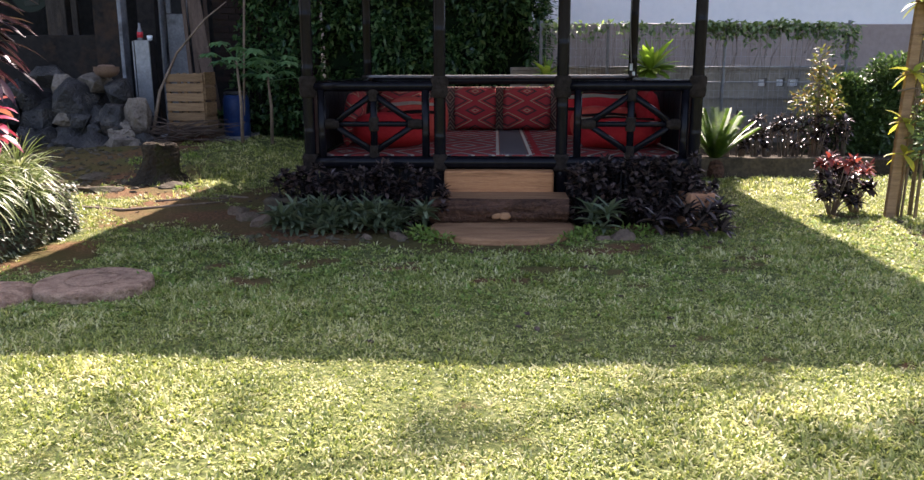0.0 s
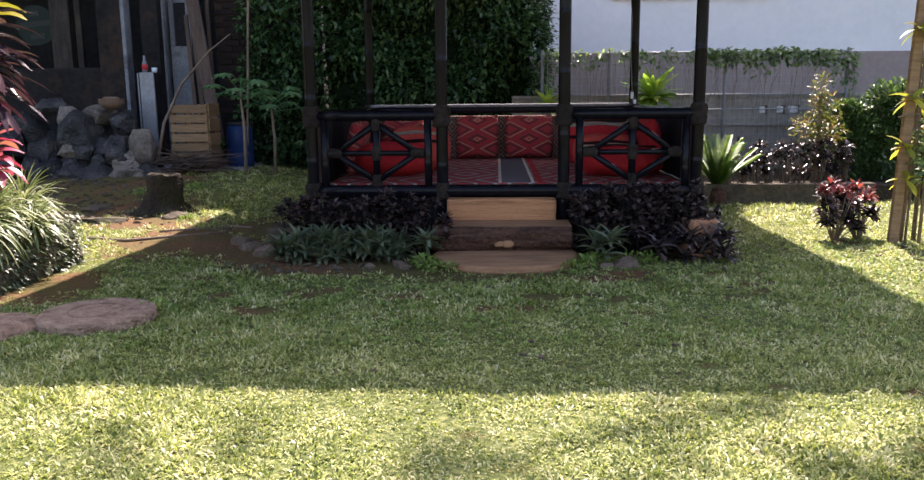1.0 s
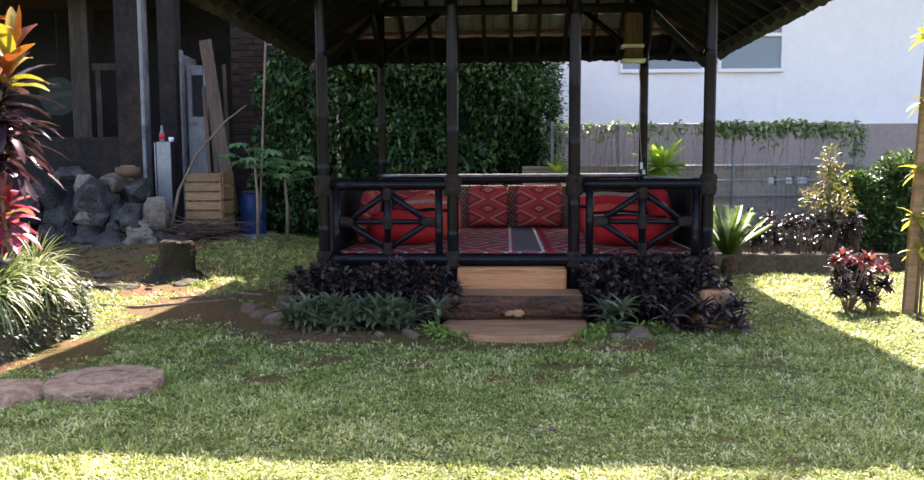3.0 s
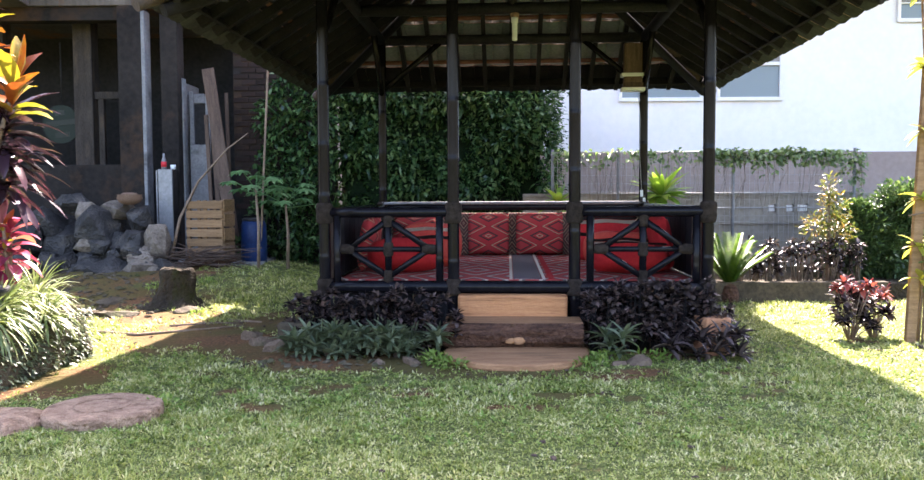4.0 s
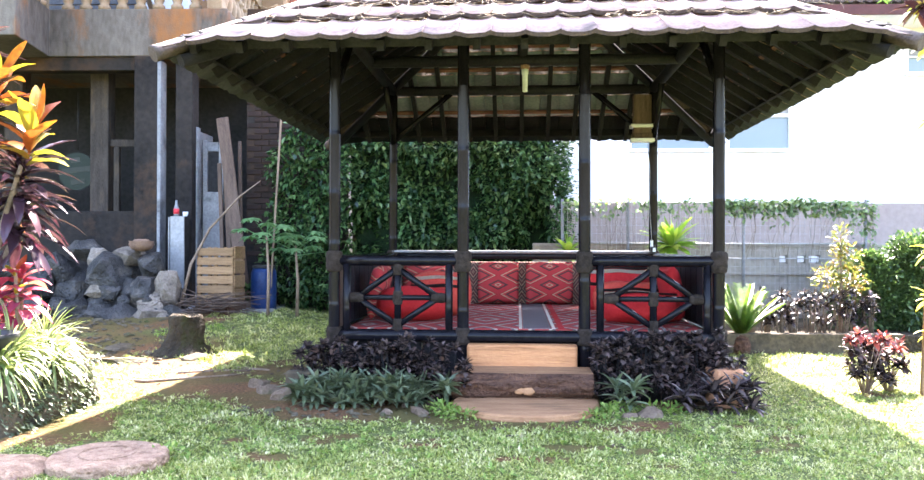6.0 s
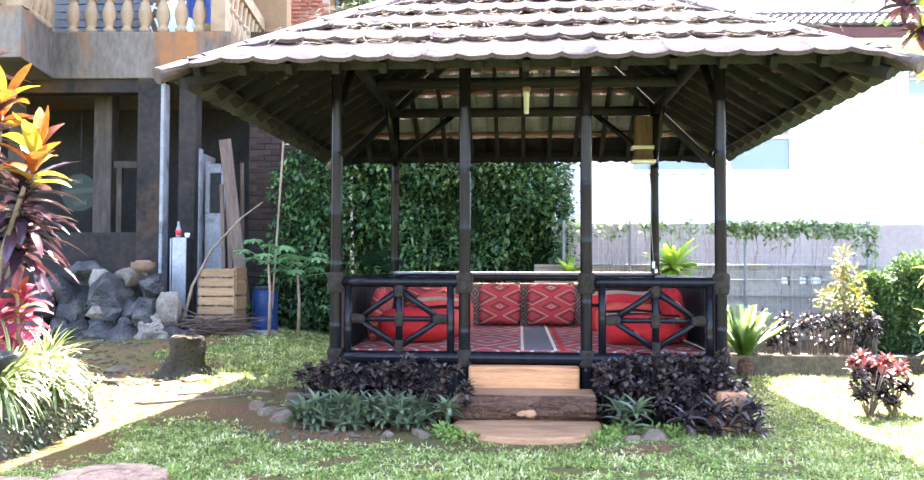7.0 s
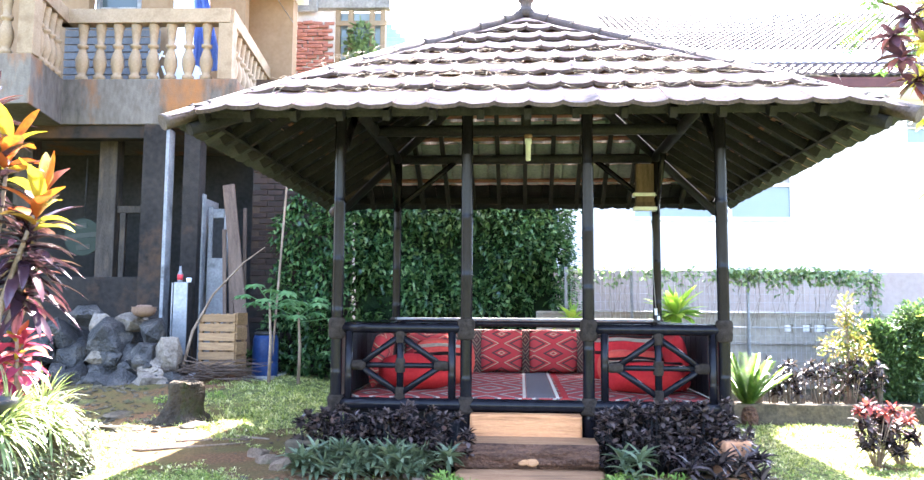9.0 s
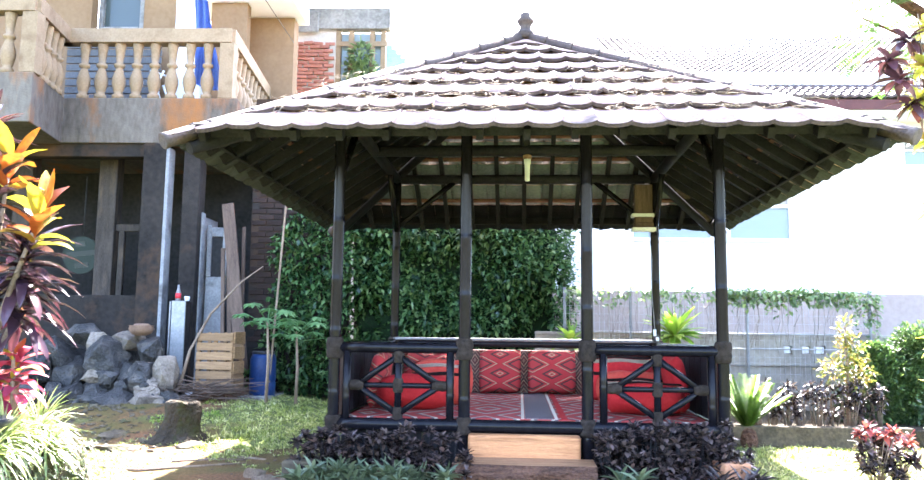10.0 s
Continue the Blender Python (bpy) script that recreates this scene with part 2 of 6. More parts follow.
HEDGE = leafy("hedge_leaf", ((0.0, (0.008, 0.022, 0.01)), (0.45, (0.03, 0.075, 0.028)), (0.8, (0.085, 0.17, 0.06)), (1.0, (0.2, 0.3, 0.13))), 0.26, 0.22)
BUSH = leafy("bush_leaf", ((0.0, (0.016, 0.034, 0.014)), (0.5, (0.055, 0.105, 0.035)), (0.85, (0.12, 0.19, 0.065)), (1.0, (0.22, 0.28, 0.11))), 0.35, 0.3, glow=1.1)
PURPLE = leafy("purple_leaf", ((0.0, (0.016, 0.012, 0.013)), (0.55, (0.05, 0.036, 0.038)), (0.85, (0.13, 0.095, 0.09)), (1.0, (0.2, 0.11, 0.1))), 0.27, 0.1)
RHOEO = leafy("grey_green_leaf", ((0.0, (0.05, 0.075, 0.04)), (0.6, (0.115, 0.145, 0.08)), (1.0, (0.26, 0.285, 0.18))), 0.42, 0.2)
WEED = leafy("weed_leaf", ((0.0, (0.08, 0.15, 0.03)), (0.6, (0.19, 0.28, 0.06)), (1.0, (0.36, 0.41, 0.12))), 0.6, 0.35, spec=0.3)
SPIDER = leafy("striped_leaf", ((0.0, (0.07, 0.12, 0.03)), (0.35, (0.17, 0.22, 0.075)), (0.7, (0.27, 0.31, 0.14)), (1.0, (0.38, 0.39, 0.23))), 0.45, 0.35, glow=1.0)
TI_PURPLE = leafy("dark_ti_leaf", ((0.0, (0.018, 0.01, 0.017)), (0.6, (0.055, 0.027, 0.042)), (0.9, (0.13, 0.05, 0.055)), (1.0, (0.2, 0.07, 0.04))), 0.2, 0.15)
TI_YELLOW = leafy("yellow_orange_leaf", ((0.0, (0.16, 0.025, 0.012)), (0.3, (0.3, 0.075, 0.016)), (0.5, (0.32, 0.22, 0.022)), (0.7, (0.32, 0.3, 0.03)), (1.0, (0.2, 0.27, 0.04))), 0.35, 0.3, glow=1.0)
TI_PINK = leafy("pink_leaf", ((0.0, (0.08, 0.012, 0.025)), (0.35, (0.33, 0.03, 0.085)), (0.75, (0.5, 0.1, 0.2)), (1.0, (0.42, 0.16, 0.1))), 0.35, 0.3, glow=1.1)
PAPAYA = leafy("papaya_leaf", ((0.0, (0.05, 0.13, 0.05)), (0.6, (0.1, 0.23, 0.09)), (1.0, (0.18, 0.33, 0.14))), 0.45, 0.35)
CYCAD = leafy("cycad_leaf", ((0.0, (0.04, 0.09, 0.022)), (0.6, (0.105, 0.19, 0.038)), (1.0, (0.2, 0.29, 0.06))), 0.4, 0.35)
LIME = leafy("lime_leaf", ((0.0, (0.1, 0.21, 0.03)), (0.6, (0.22, 0.35, 0.045)), (1.0, (0.4, 0.47, 0.09))), 0.38, 0.4)
GOLD = leafy("golden_leaf", ((0.0, (0.07, 0.1, 0.03)), (0.5, (0.13, 0.14, 0.035)), (0.8, (0.24, 0.18, 0.05)), (1.0, (0.3, 0.13, 0.06))), 0.4, 0.35)
RED_LEAF = leafy("red_leaf", ((0.0, (0.045, 0.02, 0.03)), (0.55, (0.09, 0.03, 0.04)), (0.8, (0.36, 0.06, 0.055)), (1.0, (0.42, 0.14, 0.1))), 0.25, 0.25)
CROTON = leafy("croton_leaf", ((0.0, (0.2, 0.05, 0.03)), (0.35, (0.3, 0.32, 0.06)), (0.6, (0.55, 0.5, 0.08)), (0.85, (0.35, 0.45, 0.1)), (1.0, (0.5, 0.2, 0.08))), 0.35, 0.4)
VINE = leafy("vine_leaf", ((0.0, (0.06, 0.105, 0.045)), (0.6, (0.15, 0.22, 0.1)), (1.0, (0.3, 0.38, 0.17))), 0.5, 0.35)
TREE = leafy("tree_leaf", ((0.0, (0.03, 0.075, 0.015)), (0.6, (0.07, 0.15, 0.035)), (1.0, (0.14, 0.22, 0.05))), 0.4, 0.3, glow=1.0)
GRASS = leafy("grass_blade", ((0.0, (0.065, 0.095, 0.024)), (0.35, (0.2, 0.245, 0.054)), (0.72, (0.38, 0.4, 0.125)), (1.0, (0.72, 0.65, 0.4))), 0.42, 0.35, spec=0.35, glow=1.25, patch=1.1)


def glass(name, tint, rough=0.05, spec=0.35):
    m, nt, b = start(name)
    b.inputs["Base Color"].default_value = rgba(tint)
    b.inputs["Roughness"].default_value = rough
    b.inputs["Specular IOR Level"].default_value = spec
    return m


PANE = glass("window_pane", (0.06, 0.075, 0.075), 0.12)
PALE_PANE = glass("frosted_pane", (0.2, 0.25, 0.275), 0.3)


def ground_material():
    m, nt, b = start("soil_and_lawn")
    co = put_node(nt, "TexCoord").outputs["Object"]
    soil = put_node(nt, "Attribute", attribute_name="soil").outputs["Fac"]
    n1 = put_node(nt, "TexNoise", i0=co, i2=1.4, i3=6.0).outputs[0]
    n2 = put_node(nt, "TexNoise", i0=co, i2=45.0, i3=6.0).outputs[0]
    turf = ramp(nt, n2, ((0.3, (0.035, 0.042, 0.013)), (0.5, (0.085, 0.105, 0.028)), (0.7, (0.19, 0.19, 0.07))))
    earth = ramp(nt, n2, ((0.3, (0.058, 0.027, 0.012)), (0.5, (0.125, 0.06, 0.026)), (0.72, (0.215, 0.115, 0.055))))
    moss = ramp(nt, n1, ((0.38, (0, 0, 0)), (0.58, (0.8, 0.8, 0.8))))
    earth = mixed(nt, moss, earth, (0.075, 0.07, 0.018))
    f = math_node(nt, "MULTIPLY_ADD", n2, 0.5, math_node(nt, "SUBTRACT", soil, 0.25))
    col = mixed(nt, ramp(nt, f, ((0.35, (0, 0, 0)), (0.6, (1, 1, 1)))), turf, earth)
    finish(nt, b, col, 0.95, 0.8, 50.0, 0.02, 0.0, 0.2, n2)
    return m


SOIL = ground_material()

# ---- builders ----
rng = random.Random(7)


def thing(name, m=None, label="", category="", group="", kind=""):
    ob = new(name)
    ob.empty_display_size = 0.1
    ob.matrix_basis = m if m is not None else Matrix()
    return tagged(ob, label, category, group, kind)


def mesh_of(name, bm, *materials, smooth=False):
    me = bpy.data.meshes.new(name)
    bm.to_mesh(me)
    bm.free()
    for m in materials:
        me.materials.append(m)
    if smooth:
        me.shade_smooth()
    return me


def part(name, bm, material, parent, label="", smooth=False):
    ob = new(name, bm if isinstance(bm, bpy.types.Mesh) else mesh_of(name, bm, material, smooth=smooth))
    ob.parent = parent
    return tagged(ob, label)


def single(name, bm, material, m=None, label="", category="", group="", kind="", smooth=False):
    ob = new(name, mesh_of(name, bm, material, smooth=smooth))
    if m is not None:
        ob.matrix_basis = m
    return tagged(ob, label, category, group, kind)


def box(x0, x1, y0, y1, z0, z1, bevel=0.0, bm=None, m=None):
    bm = bm or bmesh.new()
    out = bmesh.ops.create_cube(bm, size=1.0)["verts"]
    bmesh.ops.transform(bm, matrix=Matrix.Translation(((x0 + x1) / 2, (y0 + y1) / 2, (z0 + z1) / 2)) @ Matrix.Diagonal((x1 - x0, y1 - y0, z1 - z0, 1)), verts=out)
    if m is not None:
        bmesh.ops.transform(bm, matrix=m, verts=out)
    if bevel:
        edges = {e for v in out for e in v.link_edges}
        bmesh.ops.bevel(bm, geom=list(edges), offset=bevel, segments=2, affect="EDGES", profile=0.5)
    return bm


def prism(outline, z0, z1, bevel=0.0):
    """An upright slab over an outline in the plan."""
    bm = bmesh.new()
    low = [bm.verts.new((x, y, z0)) for x, y in outline]
    top = [bm.verts.new((x, y, z1)) for x, y in outline]
    n = len(outline)
    bm.faces.new(top), bm.faces.new(low[::-1])
    for i in range(n):
        bm.faces.new((low[i], low[(i + 1) % n], top[(i + 1) % n], top[i]))
    bmesh.ops.recalc_face_normals(bm, faces=bm.faces)
    if bevel:
        bmesh.ops.bevel(bm, geom=bm.edges[:], offset=bevel, segments=2, affect="EDGES", profile=0.5)
    return bm


def tube(points, radii, sides=10, bm=None, caps=True):
    """A round bar along points, with its radius at each."""
    bm = bm or bmesh.new()
    points = [Vector(p) for p in points]
    if not hasattr(radii, "__len__"):
        radii = [radii] * len(points)
    rings = []
    for i, p in enumerate(points):
        d = (points[min(i + 1, len(points) - 1)] - points[max(i - 1, 0)]).normalized()
        a = d.orthogonal().normalized() if abs(d.z) > 0.9 else d.cross(Vector((0, 0, 1))).normalized()
        if abs(d.z) > 0.9:
            a = Vector((1, 0, 0)) - d * d.x
            a.normalize()
        b = d.cross(a)
        rings.append([bm.verts.new(p + (a * math.cos(k * math.tau / sides) + b * math.sin(k * math.tau / sides)) * radii[i]) for k in range(sides)])
    for r, s in zip(rings, rings[1:]):
        for k in range(sides):
            f = bm.faces.new((r[k], r[(k + 1) % sides], s[(k + 1) % sides], s[k]))
            f.smooth = True
    if caps:
        bm.faces.new(rings[0][::-1]), bm.faces.new(rings[-1])
    return bm


def bamboo(p, q, r, node=0.3, bm=None):
    """A bamboo culm with a low ridge at each node."""
    p, q = Vector(p), Vector(q)
    length = (q - p).length
    pts, rad, s = [p], [r], rng.uniform(0.4, 1.0) * node
    while s < length - 0.02:
        for o, k in ((-0.012, 1.0), (0.0, 1.045), (0.008, 0.985), (0.03, 1.0)):
            if 0 < s + o < length:
                pts.append(p.lerp(q, (s + o) / length)), rad.append(r * k)
        s += node * rng.uniform(0.85, 1.15)
    return tube(pts + [q], rad + [r], 12, bm)


def lathe(profile, sides=24, bm=None, at=(0, 0, 0)):
    bm = bm or bmesh.new()
    at = Vector(at)
    rings = [[bm.verts.new(at + Vector((r * math.cos(k * math.tau / sides), r * math.sin(k * math.tau / sides), z))) for k in range(sides)] for r, z in profile]
    for a, b in zip(rings, rings[1:]):
        for k in range(sides):
            bm.faces.new((a[k], a[(k + 1) % sides], b[(k + 1) % sides], b[k])).smooth = True
    bm.faces.new(rings[0][::-1]), bm.faces.new(rings[-1])
    return bm


def boulder(w, d, h, seed, rough=0.25, detail=3, cuts=7):
    """A stone: a ball with flat breaks and small dents."""
    bm = bmesh.new()
    bmesh.ops.create_icosphere(bm, subdivisions=detail, radius=1.0)
    r = random.Random(seed)
    planes = [(Vector((r.gauss(0, 1), r.gauss(0, 1), r.gauss(0, 1))).normalized(), r.uniform(0.45, 0.74)) for _ in range(cuts * 2)]
    off = Vector((seed * 3.1, seed * 1.7, 0))
    for v in bm.verts:
        c = v.co.copy()
        for n, k in planes:
            over = c.dot(n) - k
            if over > 0:
                c -= n * over * 0.97
        c *= 1.34 + rough * 0.5 * noise.noise(c * 1.3 + off) + rough * 0.3 * noise.noise(c * 4.5 + off)
        v.co = Vector((c.x * w / 2, c.y * d / 2, c.z * h / 2))
    return bm


def broken_stone(w, d, h, seed):
    """An angular quarried stone: flat faces that meet in worn edges."""
    bm = bmesh.new()
    r = random.Random(seed * 7 + 1)
    pts = []
    while len(pts) < 12:
        p = Vector((r.gauss(0, 1), r.gauss(0, 1), r.gauss(0, 1))).normalized()
        if all((p - q).length > 0.62 for q in pts):
            pts.append(p)
    for p in pts:
        k = r.uniform(0.85, 1.12)
        bm.verts.new((p.x * k * w / 2, p.y * k * d / 2, p.z * k * h / 2))
    bmesh.ops.convex_hull(bm, input=bm.verts[:])
    bmesh.ops.dissolve_limit(bm, angle_limit=radians(14), verts=bm.verts[:], edges=bm.edges[:])
    bmesh.ops.bevel(bm, geom=bm.edges[:], offset=0.016 * min(w, h), segments=1, affect="EDGES", profile=0.6)
    bmesh.ops.triangulate(bm, faces=bm.faces[:])
    bmesh.ops.subdivide_edges(bm, edges=[e for e in bm.edges if e.calc_length() > w * 0.12], cuts=2, use_grid_fill=False)
    bmesh.ops.triangulate(bm, faces=bm.faces[:])
    off = Vector((seed * 3.1, seed * 1.7, 0))
    for v in bm.verts:
        v.co += v.co.normalized() * w * (0.035 * noise.noise(v.co * 6 + off) + 0.03 * noise.noise(v.co * 19 + off))
    return bm


def leaf_mesh(name, leaves, material, segs=4, fold=0.25, shape="strap"):
    """Many leaves in one mesh. A leaf: base, direction, length, width, droop, spin about its own line."""
    n = len(leaves)
    base = np.array([l[0] for l in leaves], float)
    d = np.array([l[1] for l in leaves], float)
    d /= np.linalg.norm(d, axis=1)[:, None]
    length, width, droop, spin = (np.array([l[k] for l in leaves], float)[:, None] for k in (2, 3, 4, 5))
    up = np.tile((0.0, 0.0, 1.0), (n, 1))
    up[np.abs(d[:, 2]) > 0.95] = (1.0, 0.0, 0.0)
    side = np.cross(d, up)
    side /= np.linalg.norm(side, axis=1)[:, None]
    nor = np.cross(side, d)
    side, nor = side * np.cos(spin) + nor * np.sin(spin), nor * np.cos(spin) - side * np.sin(spin)
    rows = segs + 1
    co = np.zeros((n, rows, 3, 3))
    at, way = base.copy(), d.copy()
    for k in range(rows):
        s = k / segs
        w = {"strap": min(1.0, 0.35 + s * 3) * (1 - s ** 3) ** 0.6, "oval": math.sin(math.pi * (0.04 + 0.94 * s)) ** 0.75, "blade": (1 - s) ** 0.6}[shape]
        w = max(w, 0.03)
        co[:, k, 1] = at
        co[:, k, 0] = at - side * width * w / 2 + nor * width * w * fold
        co[:, k, 2] = at + side * width * w / 2 + nor * width * w * fold
        way = way - np.array((0, 0, 1.0)) * droop / segs
        way /= np.linalg.norm(way, axis=1)[:, None]
        at = at + way * length / segs
    faces = []
    for k in range(segs):
        for j in range(2):
            a = k * 3 + j
            faces.append((a, a + 1, a + 4, a + 3))
    faces = np.array(faces)
    per = rows * 3
    idx = (faces[None] + (np.arange(n) * per)[:, None, None]).reshape(-1)
    me = bpy.data.meshes.new(name)
    me.vertices.add(n * per)
    me.vertices.foreach_set("co", co.reshape(-1))
    nf = n * len(faces)
    me.loops.add(nf * 4)
    me.loops.foreach_set("vertex_index", idx.astype(np.int32))
    me.polygons.add(nf)
    me.polygons.foreach_set("loop_start", np.arange(0, nf * 4, 4, dtype=np.int32))
    me.update(calc_edges=True)
    me.materials.append(material)
    me.shade_smooth()
    return me


def rosette(c, n, length, width, tilt, droop, r, ways=1.0):
    """Leaves round a point: tilt is their rise from level, in degrees, from the outer to the inner ones."""
    out = []
    for i in range(n):
        a = i * 2.39996 + r.uniform(-0.25, 0.25)
        e = radians(tilt[0] + (tilt[1] - tilt[0]) * i / max(1, n - 1) + r.uniform(-9, 9))
        d = (math.cos(a) * math.cos(e) * ways, math.sin(a) * math.cos(e) * ways, math.sin(e))
        out.append((c, d, length * r.uniform(0.75, 1.15), width * r.uniform(0.8, 1.15), droop * r.uniform(0.6, 1.3), r.uniform(-0.3, 0.3)))
    return out


def ball_leaves(c, radii, n, length, width, r, shell=0.45, droop=0.4):
    """Leaves spread through the outer part of a rounded crown with an uneven outline."""
    out = []
    for _ in range(n):
        d = Vector((r.gauss(0, 1), r.gauss(0, 1), r.gauss(0, 1))).normalized()
        k = (1 - shell * r.random() ** 1.5) * (0.85 + 0.3 * noise.noise(d * 2.1 + Vector(c)))
        p = (c[0] + d.x * radii[0] * k, c[1] + d.y * radii[1] * k, c[2] + d.z * radii[2] * k)
        w = (d.x + r.gauss(0, 0.5), d.y + r.gauss(0, 0.5), d.z + r.gauss(0, 0.5) + 0.25)
        out.append((p, w, length * r.uniform(0.6, 1.25), width * r.uniform(0.7, 1.2), droop, r.uniform(-0.8, 0.8)))
    return out


def smooth_step(a, b, x):
    t = np.clip((x - a) / (b - a), 0, 1)
    return t * t * (3 - 2 * t)


# ---- ground ----
def relief(x, y):
    """The lawn is level; behind the tree stump the yard rises a little."""
    x, y = np.asarray(x, float), np.asarray(y, float)
    rise = 0.2 * smooth_step(7.3, 9.6, y) * smooth_step(-1.2, -2.6, x) * smooth_step(30, 14, y)
    return rise + 0.008 * np.sin(x * 2.3 + 1) * np.sin(y * 1.9) + 0.005 * np.sin(x * 6.1) * np.sin(y * 5.3 + 2)


PATCHES = ((-1.3, 5.25, 0.5, 0.28, 1.3), (-0.75, 4.98, 0.7, 0.2, 1.4), (-1.75, 5.8, 0.5, 0.5, 1.3), (0.42, 4.78, 0.5, 0.07, 1.0), (-0.8, 4.95, 0.85, 0.26, 1.1), (0.3, 4.6, 0.85, 0.16, 0.9), (-0.1, 4.75, 0.4, 0.15, 0.9), (-2.15, 6.05, 0.65, 0.75, 1.2), (-1.6, 6.6, 0.5, 0.9, 1.0), (-2.75, 7.0, 0.7, 0.35, 1.1), (-3.6, 7.9, 1.2, 0.9, 0.9),
           (-1.05, 3.93, 0.13, 0.09, 1.4), (0.42, 4.15, 0.17, 0.07, 1.2), (-0.22, 4.3, 0.12, 0.06, 0.9), (-2.35, 4.5, 0.25, 0.55, 1.2), (1.05, 4.75, 0.3, 0.12, 0.7), (3.08, 4.9, 0.17, 0.55, 1.2),
           (2.8, 5.75, 0.16, 0.14, 1.1), (3.3, 4.3, 0.2, 0.5, 1.1), (0.3, 6.9, 1.75, 1.6, 1.3), (-4.6, 9.5, 1.6, 1.2, 1.2), (1.55, 4.7, 0.2, 0.07, 0.8), (-0.5, 5.3, 1.1, 0.3, 1.0), (1.4, 5.35, 0.7, 0.25, 1.0))


crumbs = random.Random(12)
PATCHES += tuple((crumbs.uniform(-1.7, 1.9), crumbs.uniform(3.9, 4.95), crumbs.uniform(0.04, 0.16), crumbs.uniform(0.025, 0.07), crumbs.uniform(0.6, 1.2)) for _ in range(44))
PATCHES += tuple((crumbs.uniform(-1.6, 2.4), crumbs.uniform(1.5, 3.9), crumbs.uniform(0.03, 0.09), crumbs.uniform(0.02, 0.06), crumbs.uniform(0.4, 0.9)) for _ in range(40))


def soil(x, y):
    """How bare the ground is, 0 to 1."""
    x, y = np.asarray(x, float), np.asarray(y, float)
    s = np.zeros(np.broadcast(x, y).shape)
    for cx, cy, rx, ry, k in PATCHES:
        s = np.maximum(s, k * np.exp(-(((x - cx) / rx) ** 2 + ((y - cy) / ry) ** 2) * 0.9))
    s = s + 0.16 * np.sin(x * 5.1 + 1.3 * np.sin(y * 4.0)) * np.sin(y * 6.3 + 1.7 * np.sin(x * 3.1))
    return np.clip(s, 0, 1)


def build_ground():
    xs = np.concatenate(((-700, -250, -90, -40, -20, -12), np.arange(-8, 8.01, 0.08), (12, 20, 40, 90, 250, 700)))
    ys = np.concatenate(((-700, -250, -90, -40, -15, -6), np.arange(-2, 13.01, 0.08), (16, 22, 40, 90, 250, 700)))
    gx, gy = np.meshgrid(xs, ys)
    gz = relief(gx, gy)
    verts = np.stack((gx, gy, gz), -1).reshape(-1, 3)
    w, h = len(xs), len(ys)
    i = (np.arange(h - 1)[:, None] * w + np.arange(w - 1)).reshape(-1)
    me = bpy.data.meshes.new("ground")
    me.from_pydata(verts.tolist(), [], np.stack((i, i + 1, i + w + 1, i + w), -1).tolist())
    at = me.attributes.new("soil", "FLOAT", "POINT")
    far = (np.abs(gx) > 8.1) | (gy > 13.1) | (gy < -2.1)
    at.data.foreach_set("value", np.where(far, 0.45, soil(gx, gy)).reshape(-1).astype(np.float32))
    me.materials.append(SOIL)
    me.shade_smooth()
    return tagged(new("ground", me), "green lawn with bare patches of brown soil", "lawn", kind="structure")


build_ground()


def blade_mesh(name, base, d, length, width, droop, material):
    """Grass blades of three triangles each, bending as they rise."""
    n = len(base)
    d = d / np.linalg.norm(d, axis=1)[:, None]
    side = np.cross(d, (0.0, 0.0, 1.0))
    side /= np.linalg.norm(side, axis=1)[:, None] + 1e-9
    mid = base + d * length[:, None] * 0.5
    bent = d - np.array((0, 0, 1.0)) * droop[:, None]
    bent /= np.linalg.norm(bent, axis=1)[:, None]
    tip = mid + bent * length[:, None] * 0.5
    w = side * width[:, None] / 2
    co = np.stack((base - w * 0.7, base + w * 0.7, mid - w, mid + w, tip), 1)
    tri = np.array(((0, 1, 3), (0, 3, 2), (2, 3, 4)))
    idx = (tri[None] + (np.arange(n) * 5)[:, None, None]).reshape(-1)
    me = bpy.data.meshes.new(name)
    me.vertices.add(n * 5)
    me.vertices.foreach_set("co", co.reshape(-1))
    me.loops.add(n * 9)
    me.loops.foreach_set("vertex_index", idx.astype(np.int32))
    me.polygons.add(n * 3)
    me.polygons.foreach_set("loop_start", np.arange(0, n * 9, 3, dtype=np.int32))
    me.update(calc_edges=True)
    me.materials.append(material)
    me.shade_smooth()
    return me


